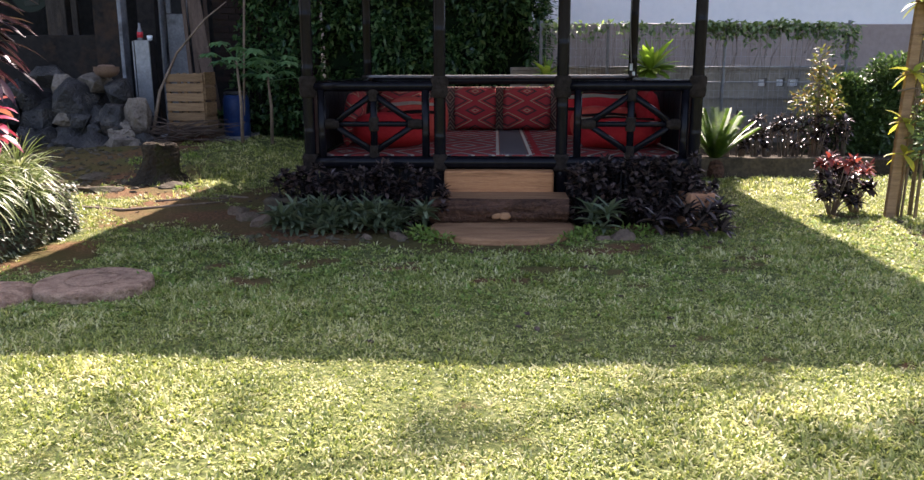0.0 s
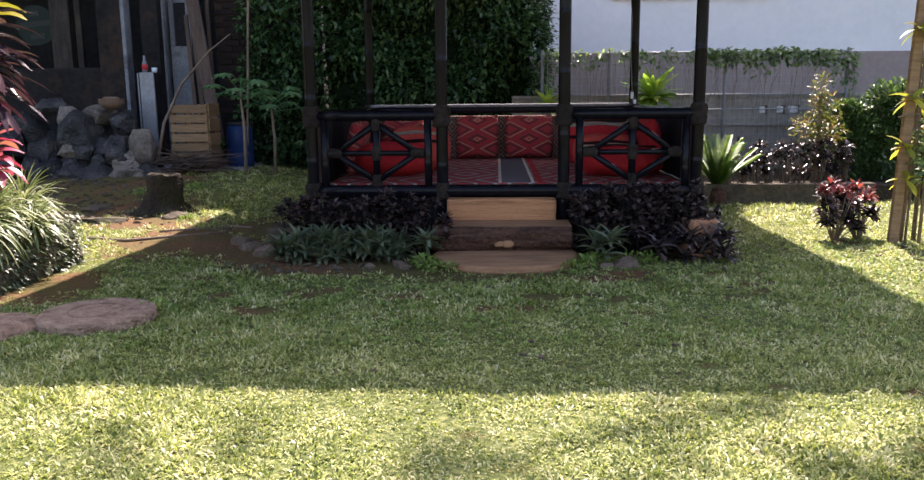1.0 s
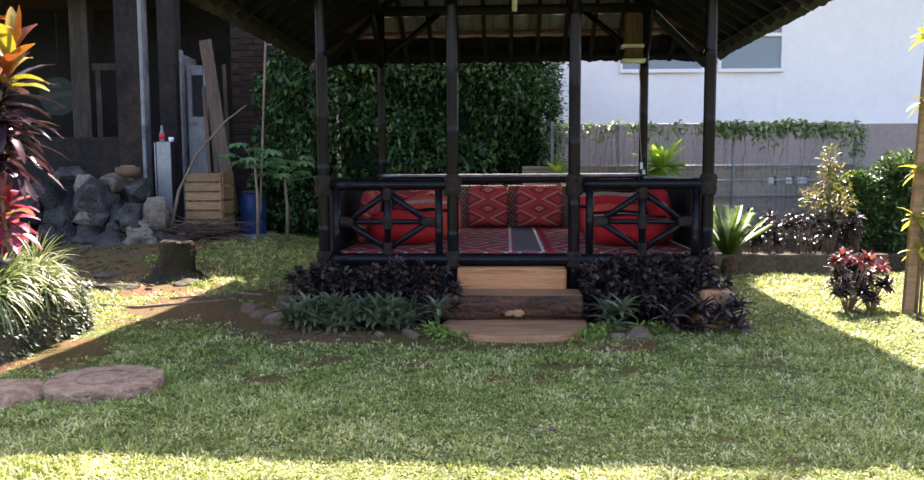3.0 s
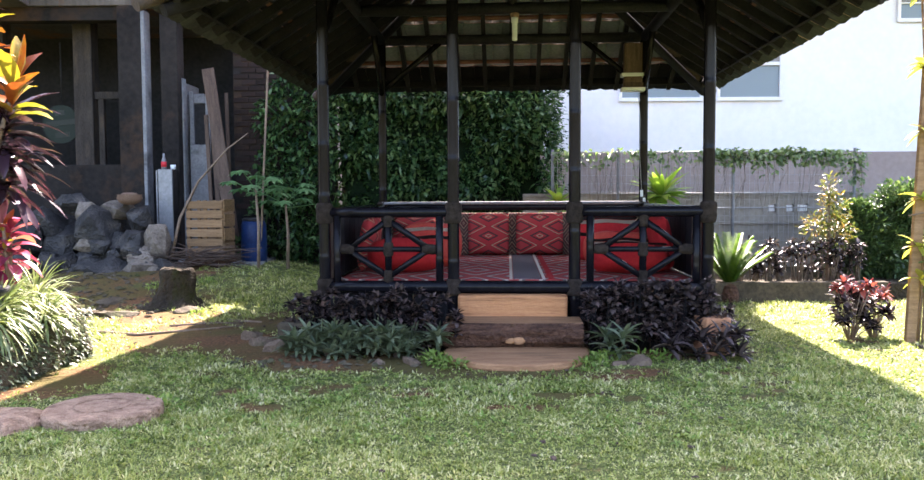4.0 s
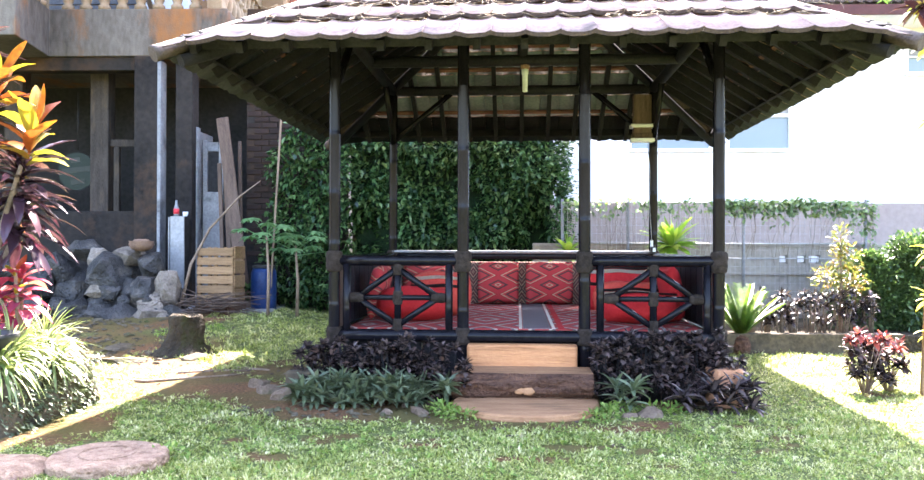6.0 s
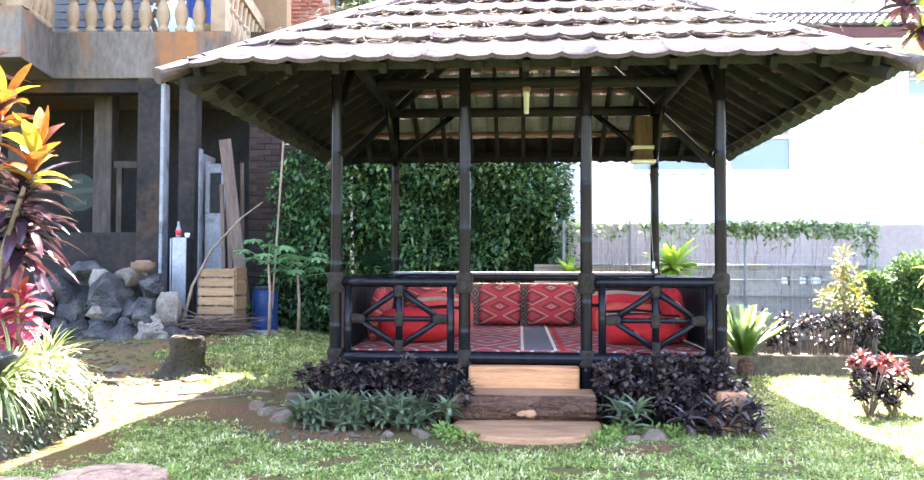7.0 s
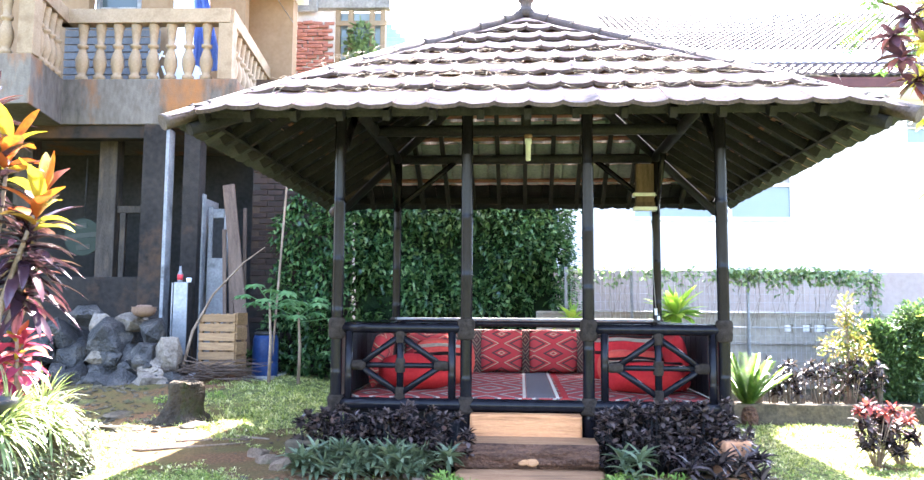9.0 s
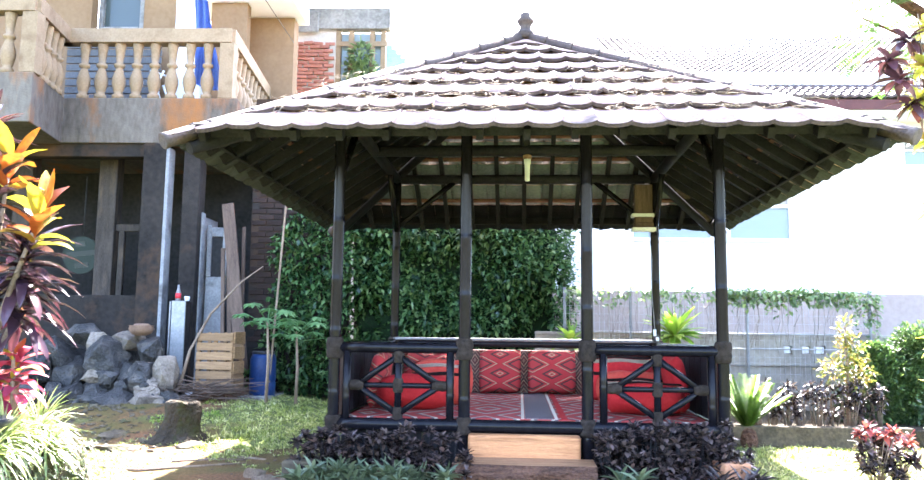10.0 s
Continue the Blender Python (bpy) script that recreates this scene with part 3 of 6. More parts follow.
def lawn(name, x0, x1, y0, y1, tufts, length, width, label):
    """Tufts of nine blades that lean outwards, thinner where the soil is bare."""
    r = np.random.RandomState(tufts % 999)
    x, y = r.uniform(x0, x1, tufts), r.uniform(y0, y1, tufts)
    clump = np.sin(x * 9 + 2 * np.sin(y * 7)) * np.sin(y * 11 + 2 * np.sin(x * 6))
    keep = (soil(x, y) * 1.08 < r.uniform(0.2, 1.0, tufts)) & (clump > r.uniform(-2.1, 0.92, tufts))
    keep &= ~((np.abs(x - 0.3) < 1.5) & (np.abs(y - 7.05) < 1.7))
    keep &= ~(((x + 1.8) ** 2 + (y - 3.78) ** 2) < 0.28 ** 2) & ~(((x - 0.27) ** 2 + (y - 5.2) ** 2) < 0.49 ** 2)
    keep &= ~((x < -2.5) & (y < 5.4))
    x, y = x[keep], y[keep]
    big = r.uniform(0.6, 1.25, len(x)) * (0.85 + 0.3 * np.sin(x * 2.7 + 1.5 * np.sin(y * 2.1)) * np.sin(y * 3.3 + x))
    x, y, big = (np.repeat(v, 9) for v in (x, y, big))
    n = len(x)
    a, e = r.uniform(0, math.tau, n), np.radians(r.uniform(8, 72, n))
    d = np.stack((np.cos(a) * np.cos(e), np.sin(a) * np.cos(e), np.sin(e)), -1)
    off = np.abs(r.normal(0, 0.014, n))
    x, y = x + np.cos(a) * off, y + np.sin(a) * off
    base = np.stack((x, y, relief(x, y) - 0.004), -1)
    me = blade_mesh(name, base, d, big * length * r.uniform(0.6, 1.2, n), width * r.uniform(0.6, 1.3, n), r.uniform(0.1, 1.1, n), GRASS)
    return tagged(new(name, me), label, "grass", kind="stuff")


lawn("lawn_grass", -2.6, 2.9, 1.3, 4.0, 47000, 0.034, 0.0064, "short broad-bladed green lawn grass, sunlit")
lawn("lawn_grass", -3.2, 4.2, 4.0, 6.6, 36000, 0.037, 0.0085, "short broad-bladed green grass before the gazebo")
lawn("lawn_grass", -3.4, 5.2, 6.6, 10.4, 17000, 0.07, 0.008, "longer green grass round the gazebo")

lawn("lawn_grass", -5.0, 5.6, -3.0, 1.3, 11000, 0.05, 0.011, "short green lawn grass at the near end of the garden")
lawn("lawn_grass", 2.9, 5.6, 1.3, 4.0, 3500, 0.045, 0.01, "short green lawn grass by the garden path")


def lawn_weeds(n):
    """Low broad-leaved weeds among the grass."""
    q = random.Random(44)
    lv = []
    for _ in range(n):
        x, y = q.uniform(-2.4, 3.0), 3.3 + 2.3 * q.random()
        if soil(x, y) > 0.55 or (x - 0.27) ** 2 + (y - 5.2) ** 2 < 0.3 or (x + 1.8) ** 2 + (y - 3.78) ** 2 < 0.1 or (y > 4.9 and abs(x - 0.3) < 1.6):
            continue
        lv += rosette((x, y, float(relief(x, y)) + 0.012), q.randint(4, 7), q.uniform(0.017, 0.034), q.uniform(0.008, 0.015), (5, 50), 0.6, q)
    return tagged(new("lawn_weeds", leaf_mesh("lawn_weeds", lv, WEED, 2, 0.2, "oval")), "small broad-leaved green weeds scattered through the lawn", "weeds", kind="stuff")


lawn_weeds(1500)


def litter(name, spots, sizes, material, label, category, seed):
    """Chips lying flat on the ground: spots are middles and spreads in the plan, with a count."""
    q = random.Random(seed)
    bm = bmesh.new()
    for cx, cy, rx, ry, n in spots:
        for _ in range(n):
            x, y = q.gauss(cx, rx), q.gauss(cy, ry)
            k = q.uniform(*sizes)
            ring = [Vector((math.cos(a) * k * q.uniform(0.6, 1.1), math.sin(a) * k * q.uniform(0.4, 0.8), 0)) for a in (math.tau * j / 6 for j in range(6))]
            m = pose(x, y, float(relief(x, y)) + 0.004, q.uniform(-14, 14), q.uniform(-14, 14), q.uniform(0, 360))
            low = [bm.verts.new(m @ p) for p in ring]
            top = [bm.verts.new(m @ (p * 0.8 + Vector((0, 0, k * q.uniform(0.15, 0.4))))) for p in ring]
            bm.faces.new(top)
            for j in range(6):
                bm.faces.new((low[j], low[(j + 1) % 6], top[(j + 1) % 6], top[j]))
    return single(name, bm, material, None, label, category, kind="stuff")


litter("stone_chips", ((-3.9, 8.2, 0.7, 0.45, 260), (-4.4, 8.9, 0.5, 0.25, 160), (-3.3, 7.4, 0.5, 0.3, 90), (-1.0, 5.0, 0.5, 0.1, 60), (3.15, 4.9, 0.2, 0.5, 60)), (0.012, 0.045), MOSS_STONE, "dark stone chips and rubble on the bare yard", "rubble", 51)
litter("dry_leaves", ((-3.8, 8.0, 0.8, 0.6, 120), (-2.4, 6.5, 0.45, 0.35, 60), (0.2, 4.5, 1.2, 0.4, 50), (2.9, 5.4, 0.35, 0.5, 60), (0.4, 3.2, 1.0, 0.3, 12)), (0.01, 0.024), OLD_WOOD, "brown dry leaves scattered over the ground", "leaves", 52)

# ---- gazebo ----
HALF, EAVE, Z_EAVE, Z_TOP, OVER = 1.36, 2.25, 2.29, 3.7, 0.89
gazebo = thing("gazebo", pose(0.33, 7.05, 0, 0, 0, -2.36), "black bamboo gazebo with a hipped tile roof on the lawn", "gazebo")
F = -HALF
POSTS_X = (-1.36, -0.43, 0.43, 1.36)


def binding(p, r, h, axis="z", parent=gazebo):
    bm = lathe([(r * 0.9, -h / 2), (r * 1.12, -h * 0.42), (r * 1.2, -h * 0.15), (r * 1.13, 0.0), (r * 1.22, h * 0.2), (r * 1.1, h * 0.43), (r * 0.9, h / 2)], 14)
    for v in bm.verts:
        v.co += Vector((noise.noise(v.co * 40 + Vector(p)), noise.noise(v.co * 37 + Vector(p) * 2), 0)) * r * 0.14
    turn = {"z": pose(0, 0, 0), "x": pose(0, 0, 0, 0, 90, 0), "y": pose(0, 0, 0, 90)}[axis]
    bmesh.ops.transform(bm, matrix=Matrix.Translation(p) @ turn, verts=bm.verts[:])
    return part("binding", bm, FIBRE, parent, "dark palm-fibre lashing")


for x in POSTS_X:
    part("post", bamboo((x, F, 0), (x, F, 2.7), 0.042, 0.42), BAMBOO, gazebo)
    binding((x, F, 0.935), 0.052, 0.15)
    binding((x, F, 0.405), 0.049, 0.12)
for x in (-HALF, HALF):
    part("post", bamboo((x, HALF, 0), (x, HALF, 2.7), 0.044, 0.45), BAMBOO, gazebo)
    binding((x, HALF, 0.95), 0.055, 0.1)
# rails round the sides, and the floor beams
for a, b in (((-1.36, F), (-0.43, F)), ((0.43, F), (1.36, F)), ((-HALF, F), (-HALF, HALF)), ((HALF, F), (HALF, HALF)), ((-HALF, HALF), (HALF, HALF))):
    part("top_rail", bamboo((*a, 0.94), (*b, 0.94), 0.038, 0.5), BAMBOO, gazebo)
# Cap in pale paint: the sun's gleam on the rail is put into its colour.
part("rail_cap", bamboo((-HALF, HALF - 0.05, 0.985), (HALF, HALF - 0.05, 0.985), 0.014, 0.5), PALE_PAINT, gazebo, "split-bamboo cap on the back rail, coloured pale for sunlight on its top")
for a, b in (((-1.4, F), (1.4, F)), ((-HALF, F), (-HALF, HALF)), ((HALF, F), (HALF, HALF)), ((-HALF, HALF), (HALF, HALF))):
    part("floor_beam", bamboo((*a, 0.405), (*b, 0.405), 0.045, 0.55), BAMBOO, gazebo)
part("floor", box(-1.34, 1.34, -1.3, 1.33, 0.345, 0.385, 0.005), BEAM, gazebo)
for k in range(9):
    part("base_board", box(-1.33 + k * 0.296, -1.04 + k * 0.296, -1.22, -1.19, 0.02, 0.34, 0.006), BEAM, gazebo)


def diamond(cx):
    z0, z1, zc, w = 0.475, 0.885, 0.675, 0.295
    y = F + 0.005
    top, low, left, right, mid = (cx, y, z1), (cx, y, z0), (cx - w, y, zc), (cx + w, y, zc), (cx, y, zc)
    for a, b in ((top, left), (left, low), (low, right), (right, top)):
        part("brace", tube((a, b), 0.023, 10), BAMBOO, gazebo)
    part("brace", tube((left, right), 0.02, 10), BAMBOO, gazebo)
    part("brace", tube((top, low), 0.026, 10), BAMBOO, gazebo)
    for p in (top, low, left, right, mid):
        binding(p, 0.031, 0.1, "x" if p in (left, right) else "z")
    for x in (cx - 0.37, cx + 0.37):
        part("baluster", bamboo((x, F, 0.42), (x, F, 0.92), 0.028, 0.35), BAMBOO, gazebo)


diamond(-0.9)
diamond(0.91)
for x in (-HALF, HALF):
    for k in range(13):
        y = F + 0.06 + k * 0.2
        part("side_board", box(x - 0.012, x + 0.012, y, y + 0.19, 0.42, 0.91, 0.004), OLD_WOOD if k < 2 else BEAM, gazebo, "reddish-brown upright board" if k < 2 else "")

# wall plates, ties and braces under the roof
for a, b in (((-HALF, F), (HALF, F)), ((-HALF, HALF), (HALF, HALF)), ((-HALF, F), (-HALF, HALF)), ((HALF, F), (HALF, HALF)), ((-HALF, 0), (HALF, 0))):
    part("wall_plate", tube(((*a, 2.68), (*b, 2.68)), 0.05, 10), BEAM, gazebo)
for x in (-HALF, HALF):
    s = -1 if x > 0 else 1
    part("knee_brace", tube(((x, HALF, 2.15), (x + s * 0.62, HALF, 2.66)), 0.03, 8), BAMBOO, gazebo)
    part("knee_brace", tube(((x, HALF, 2.1), (x, HALF - 0.5, 2.66)), 0.03, 8), BAMBOO, gazebo)
    part("knee_brace", tube(((x, F, 2.15), (x, F + 0.55, 2.66)), 0.03, 8), BAMBOO, gazebo)
part("king_post", tube(((0, 0, 2.68), (0, 0, 3.6)), 0.045, 10), BEAM, gazebo)

# roof: four slopes; each has rafters, battens and overlapping tiles
RISE = Z_TOP - Z_EAVE
SLOPE = math.hypot(EAVE, RISE)
ROWS_UP, GAUGE, COVER = 8, SLOPE / 8, 0.205
roof = part("roof", lathe([(0.1, 0.0), (0.09, 0.05), (0.02, 0.09)], 12, None, (0, 0, Z_TOP - 0.07)), RIDGE, gazebo)
tagged(roof, "hipped roof of weathered brown-pink clay tiles")


def slope_matrix(k):
    """x along the eave, y up the slope, z out of it."""
    c, s = EAVE / SLOPE, RISE / SLOPE
    m = Matrix(((1, 0, 0, 0), (0, c, -s, -EAVE), (0, s, c, Z_EAVE), (0, 0, 0, 1)))
    return pose(0, 0, 0, 0, 0, 90 * k) @ m


def tile_bm(x0, s0, lift, clip=True, bm=None, seed=0):
    bm = bm or bmesh.new()
    r = random.Random(seed)
    dz, tw = r.uniform(-0.003, 0.004), r.uniform(-0.003, 0.003)
    grid = []
    for j, s in enumerate((s0 - (0.03 if s0 > 0.01 else 0.1), s0 + GAUGE + 0.03)):
        row = []
        for i in range(7):
            u = i / 6
            x = x0 + COVER * u * 1.04
            lim = max(0.0, EAVE * (1 - max(s, 0.0) / SLOPE) - 0.05)
            wave = 0.017 * (1 - math.sin(math.pi * u)) ** 1.3 + (0.004 if i == 6 else 0)
            z = 0.036 + wave + (0.034 if j == 0 else -0.01) + dz + tw * (u - 0.5)
            z = 0.02 + (z - 0.02) * max(0.0, min(1.0, (lim - abs(x)) / 0.3))
            row.append((max(-lim, min(lim, x)) if clip else x, s + (r.uniform(-0.006, 0.006) if j == 0 else 0), z))
        grid.append(row)
    top = [[bm.verts.new(p) for p in row] for row in grid]
    low = [[bm.verts.new((p[0], p[1], p[2] - (0.026 if p[2] > 0.04 else 0.008))) for p in row] for row in grid]
    for i in range(6):
        a = bm.faces.new((top[0][i], top[0][i + 1], top[1][i + 1], top[1][i]))
        a.smooth = True
        b = bm.faces.new((low[0][i + 1], low[0][i], low[1][i], low[1][i + 1]))
        b.smooth, b.material_index = True, 1
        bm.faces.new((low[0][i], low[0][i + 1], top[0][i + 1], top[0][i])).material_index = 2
    for i in (0, 6):
        bm.faces.new((low[0][i], top[0][i], top[1][i], low[1][i]) if i == 0 else (top[0][i], low[0][i], low[1][i], top[1][i]))
    return bm


back_tiles = bmesh.new()
for k in range(4):
    m = slope_matrix(k)
    for row in range(ROWS_UP):
        half = EAVE * (1 - row / ROWS_UP)
        n = math.ceil(2 * half / COVER)
        for i in range(n):
            x0 = -n * COVER / 2 + i * COVER
            if -x0 - COVER > half or x0 > half:
                continue
            if k == 2:
                piece = tile_bm(x0, row * GAUGE, 0, True, None, row * 50 + i)
                bmesh.ops.transform(piece, matrix=m, verts=piece.verts[:])
                # Lowest back row: beam-dark below, standing for shade under the eave.
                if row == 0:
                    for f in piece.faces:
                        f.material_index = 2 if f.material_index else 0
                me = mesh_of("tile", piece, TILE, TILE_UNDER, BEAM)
                back_tiles.from_mesh(me)
                bpy.data.meshes.remove(me)
                continue
            # The lower four rows take the undersides with eave shade painted in.
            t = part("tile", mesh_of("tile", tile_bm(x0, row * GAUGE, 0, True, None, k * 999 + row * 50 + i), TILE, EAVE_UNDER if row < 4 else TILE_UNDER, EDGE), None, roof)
            t.matrix_basis = m
    for row in range(ROWS_UP):
        half = EAVE * (1 - (row + 0.5) / ROWS_UP) + 0.05
        b = part("batten", box(-half, half, row * GAUGE + 0.1, row * GAUGE + 0.135, -0.002, 0.022), BATTEN if row else BEAM, roof)
        b.matrix_basis = m
    for i in range(-7, 8):
        x = i * 0.295
        top = SLOPE * (1 - abs(x) / EAVE)
        if top > 0.2:
            b = part("rafter", box(x - 0.022, x + 0.022, 0.03, top, -0.072, -0.004), BEAM, roof)
            b.matrix_basis = m
    b = part("eave_board", box(-EAVE + 0.16, EAVE - 0.16, 0.12, 0.14, -0.075, -0.005), BEAM, roof)
    b.matrix_basis = m
back = tagged(part("tile", mesh_of("tile", back_tiles, TILE, TILE_UNDER, BEAM), None, roof), kind="stuff")

# hips: half-round ridge tiles laid end to end over a hip rafter
for k in range(4):
    a = radians(45 + 90 * k)
    low = Vector((math.cos(a) * EAVE * 1.43, math.sin(a) * EAVE * 1.43, Z_EAVE - 0.06))
    top = Vector((0, 0, Z_TOP + 0.055))
    part("hip_rafter", tube((low.lerp(top, 0.05) - Vector((0, 0, 0.1)), top - Vector((0, 0, 0.22))), 0.045, 8), BEAM, roof)
    n = 11
    for i in range(n):
        p, q = low.lerp(top, i / n - 0.004), low.lerp(top, (i + 1) / n + 0.006)
        part("ridge_tile", tube((p, p.lerp(q, 0.08), p.lerp(q, 0.1), q), (0.053, 0.053, 0.0505, 0.05), 12), RIDGE, roof)
part("finial", lathe([(0.1, -0.02), (0.12, 0.03), (0.075, 0.06), (0.05, 0.09), (0.055, 0.13), (0.075, 0.15), (0.075, 0.17), (0.05, 0.2), (0.045, 0.235), (0.02, 0.25)], 20, None, (0, 0, Z_TOP + 0.02)), RIDGE, roof, "dark clay finial")

# dry straw blown on to the front slope
r = random.Random(3)
bm = bmesh.new()
for _ in range(900):
    s = min(SLOPE * 0.85, abs(r.gauss(0.55, 0.5)))
    x = r.choice((-0.75, -0.2, 0.55, 0.95, 1.5, -1.2)) + r.gauss(0, 0.22)
    if abs(x) > EAVE * (1 - s / SLOPE) - 0.1:
        continue
    p = Vector((x, s, 0.1 + r.uniform(0, 0.02)))
    a, l = r.uniform(0, math.tau), r.uniform(0.05, 0.16)
    q = p + Vector((math.cos(a) * l, math.sin(a) * l, r.uniform(-0.015, 0.03)))
    tube((p, p.lerp(q, 0.5) + Vector((r.uniform(-0.006, 0.006), r.uniform(-0.006, 0.006), 0.006)), q), 0.0011, 3, bm)
straw = single("dry_straw", bm, STRAW, gazebo.matrix_basis @ slope_matrix(0), "pale dry straw scattered over the roof tiles", "straw", kind="stuff")

G = gazebo.matrix_basis


def in_gazebo(x, y, z, rz=0.0):
    return G @ pose(x, y, z, 0, 0, rz)


# lamp under the middle tie
lamp = thing("hanging_lamp", in_gazebo(0.02, 0.0, 2.4), "white tube lamp hanging below the roof tie", "lamp")
part("tube", lathe([(0.005, 0.0), (0.022, 0.006), (0.024, 0.15), (0.03, 0.16), (0.03, 0.2), (0.02, 0.205)], 14), LAMP_WHITE, lamp)
part("holder", lathe([(0.036, 0.2), (0.04, 0.235), (0.02, 0.245), (0.012, 0.262)], 14), CLAY, lamp)
# box and cable on the back post
bx = thing("wall_box", in_gazebo(HALF - 0.13, HALF - 0.09, 2.1), "brown wooden box with cream slats on a post", "box")
part("body", box(-0.09, 0.09, -0.05, 0.05, 0.1, 0.5, 0.008), OLD_WOOD, bx)
for z in (0.015, 0.16):
    part("slat", box(-0.12, 0.12, -0.07, 0.06, z, z + 0.035, 0.006), LAMP_WHITE, bx)
part("bracket", box(-0.1, 0.1, -0.055, 0.05, 0.05, 0.1, 0.005), OLD_WOOD, bx)
socket = thing("power_socket", in_gazebo(HALF - 0.01, HALF - 0.055, 0.98), "small white and black socket on a bamboo post", "socket")
part("body", box(-0.03, 0.02, -0.03, 0.0, 0.0, 0.08, 0.004), BLACK, socket)
part("cover", box(-0.035, -0.005, -0.036, -0.03, 0.06, 0.13, 0.003), LAMP_WHITE, socket)
part("plug", box(-0.01, 0.018, -0.055, -0.03, 0.01, 0.05, 0.004), LAMP_WHITE, socket)
part("cable", tube([(-0.02, -0.035, 0.12), (-0.045, -0.04, 0.5), (-0.04, -0.04, 0.85), (-0.06, -0.03, 1.12)], 0.004, 6), PALE_PAINT, socket)

# mattress, rug and cushions
mattress = thing("floor_mattress", in_gazebo(0, 0, 0.385), "thin mattress with a patterned kilim rug over it", "mattress")
part("body", box(-1.3, 1.3, -1.26, 1.26, 0.0, 0.05, 0.02), FOAM, mattress)
part("rug", box(-1.29, 1.29, -1.25, 1.25, 0.052, 0.062, 0.004), RUG, mattress, "faded red kilim with diamonds")
part("band", box(0.0, 0.2, -1.245, 1.245, 0.0625, 0.068), RUG_DARK, mattress, "dark patterned band")
for x, mm in ((-0.03, PALE_CLOTH), (0.21, PALE_CLOTH), (0.255, RED_CLOTH)):
    part("stripe", box(x, x + 0.022 * (2 if mm is RED_CLOTH else 1), -1.245, 1.245, 0.0625, 0.067), mm, mattress)


def pillow(w, h, d, puff=0.5, soft=0.28):
    """A stuffed square cushion, standing on its lower edge; x across, z up, y through."""
    bm = bmesh.new()
    n = 12
    bmesh.ops.create_grid(bm, x_segments=n, y_segments=n, size=0.5)
    front = bm.verts[:]
    dup = bmesh.ops.duplicate(bm, geom=bm.verts[:] + bm.edges[:] + bm.faces[:])["geom"]
    second = [g for g in dup if isinstance(g, bmesh.types.BMVert)]
    for vs, s in ((front, -1), (second, 1)):
        for v in vs:
            u, t = v.co.x * 2, v.co.y * 2
            b = max(0.0, (1 - u ** 4) * (1 - t ** 4)) ** puff
            pinch = 1 - 0.07 * (1 - abs(u)) * (abs(t) ** 2)
            u, t = u * math.sqrt(1 - soft * t * t), t * math.sqrt(1 - soft * u * u)
            v.co = Vector((u * w / 2, s * (d / 2 * b + 0.004), (t * pinch + 1) * h / 2 + 0.006 * math.sin(u * 5 + t * 3)))
    bmesh.ops.remove_doubles(bm, verts=bm.verts[:], dist=0.0085)
    bmesh.ops.recalc_face_normals(bm, faces=bm.faces[:])
    return bm


def cushion(x, y, z, w, h, d, rz, lean, material, label, trim=None, group="", soft=0.28):
    c = thing("cushion", in_gazebo(x, y, z, rz) @ pose(0, 0, 0, lean), label, "cushion", group)
    part("cover", pillow(w, h, d, 0.5, soft), material, c, smooth=True)
    for t, mm in trim or ():
        part("stripe", pillow_band(w, h, d, t), mm, c, smooth=True)
    return c


def pillow_band(w, h, d, t):
    """A stripe across a cushion's front at the height t."""
    bm = bmesh.new()
    n = 14
    rows = []
    for k in (-1, 1):
        row = []
        for i in range(n + 1):
            u, v = -0.9 + 1.8 * i / n, (t + k * 0.035) * 2 - 1
            b = max(0.0, (1 - u ** 4) * (1 - v ** 4)) ** 0.5
            row.append(bm.verts.new((u * w / 2, -(d / 2 * b + 0.009), (v + 1) * h / 2 + 0.006 * math.sin(u * 5 + v * 3))))
        rows.append(row)
    for i in range(n):
        bm.faces.new((rows[0][i], rows[0][i + 1], rows[1][i + 1], rows[1][i]))
    bmesh.ops.solidify(bm, geom=bm.faces[:], thickness=0.003)
    return bm


ZM = 0.452
bk = thing("backrest", in_gazebo(0, HALF - 0.09, ZM - 0.01), "brown kilim backrest with diamond figures along the back rail", "backrest")
part("panel", box(-1.27, 1.27, -0.04, 0.04, 0.0, 0.44, 0.02), KILIM_BROWN, bk)
for x, w in ((-0.24, 0.42), (0.28, 0.48)):
    cushion(x, HALF - 0.24, ZM, w, 0.44, 0.12, 0, -8, KILIM_RED, "red kilim cushion with pale diamonds against the backrest", group="back cushions", soft=0.06)
for x in (-1.0, 1.05):
    cushion(x, HALF - 0.27, ZM, 0.44, 0.4, 0.14, 0, -10, KILIM_RED, "red kilim cushion in a corner of the gazebo", group="back cushions", soft=0.08)
STR = ((0.3, BLACK_CLOTH), (0.62, PALE_CLOTH), (0.7, BLACK_CLOTH))
cushion(-0.86, -0.75, ZM, 0.6, 0.28, 0.3, 6, -20, RED_CLOTH, "plump red cushion lying behind the front rail", None, "side cushions")
cushion(-0.7, -0.35, ZM, 0.54, 0.4, 0.2, -8, -14, ORANGE_CLOTH, "orange-red cushion with black and pale stripes", ((0.6, BLACK_CLOTH), (0.78, PALE_CLOTH)), "side cushions")
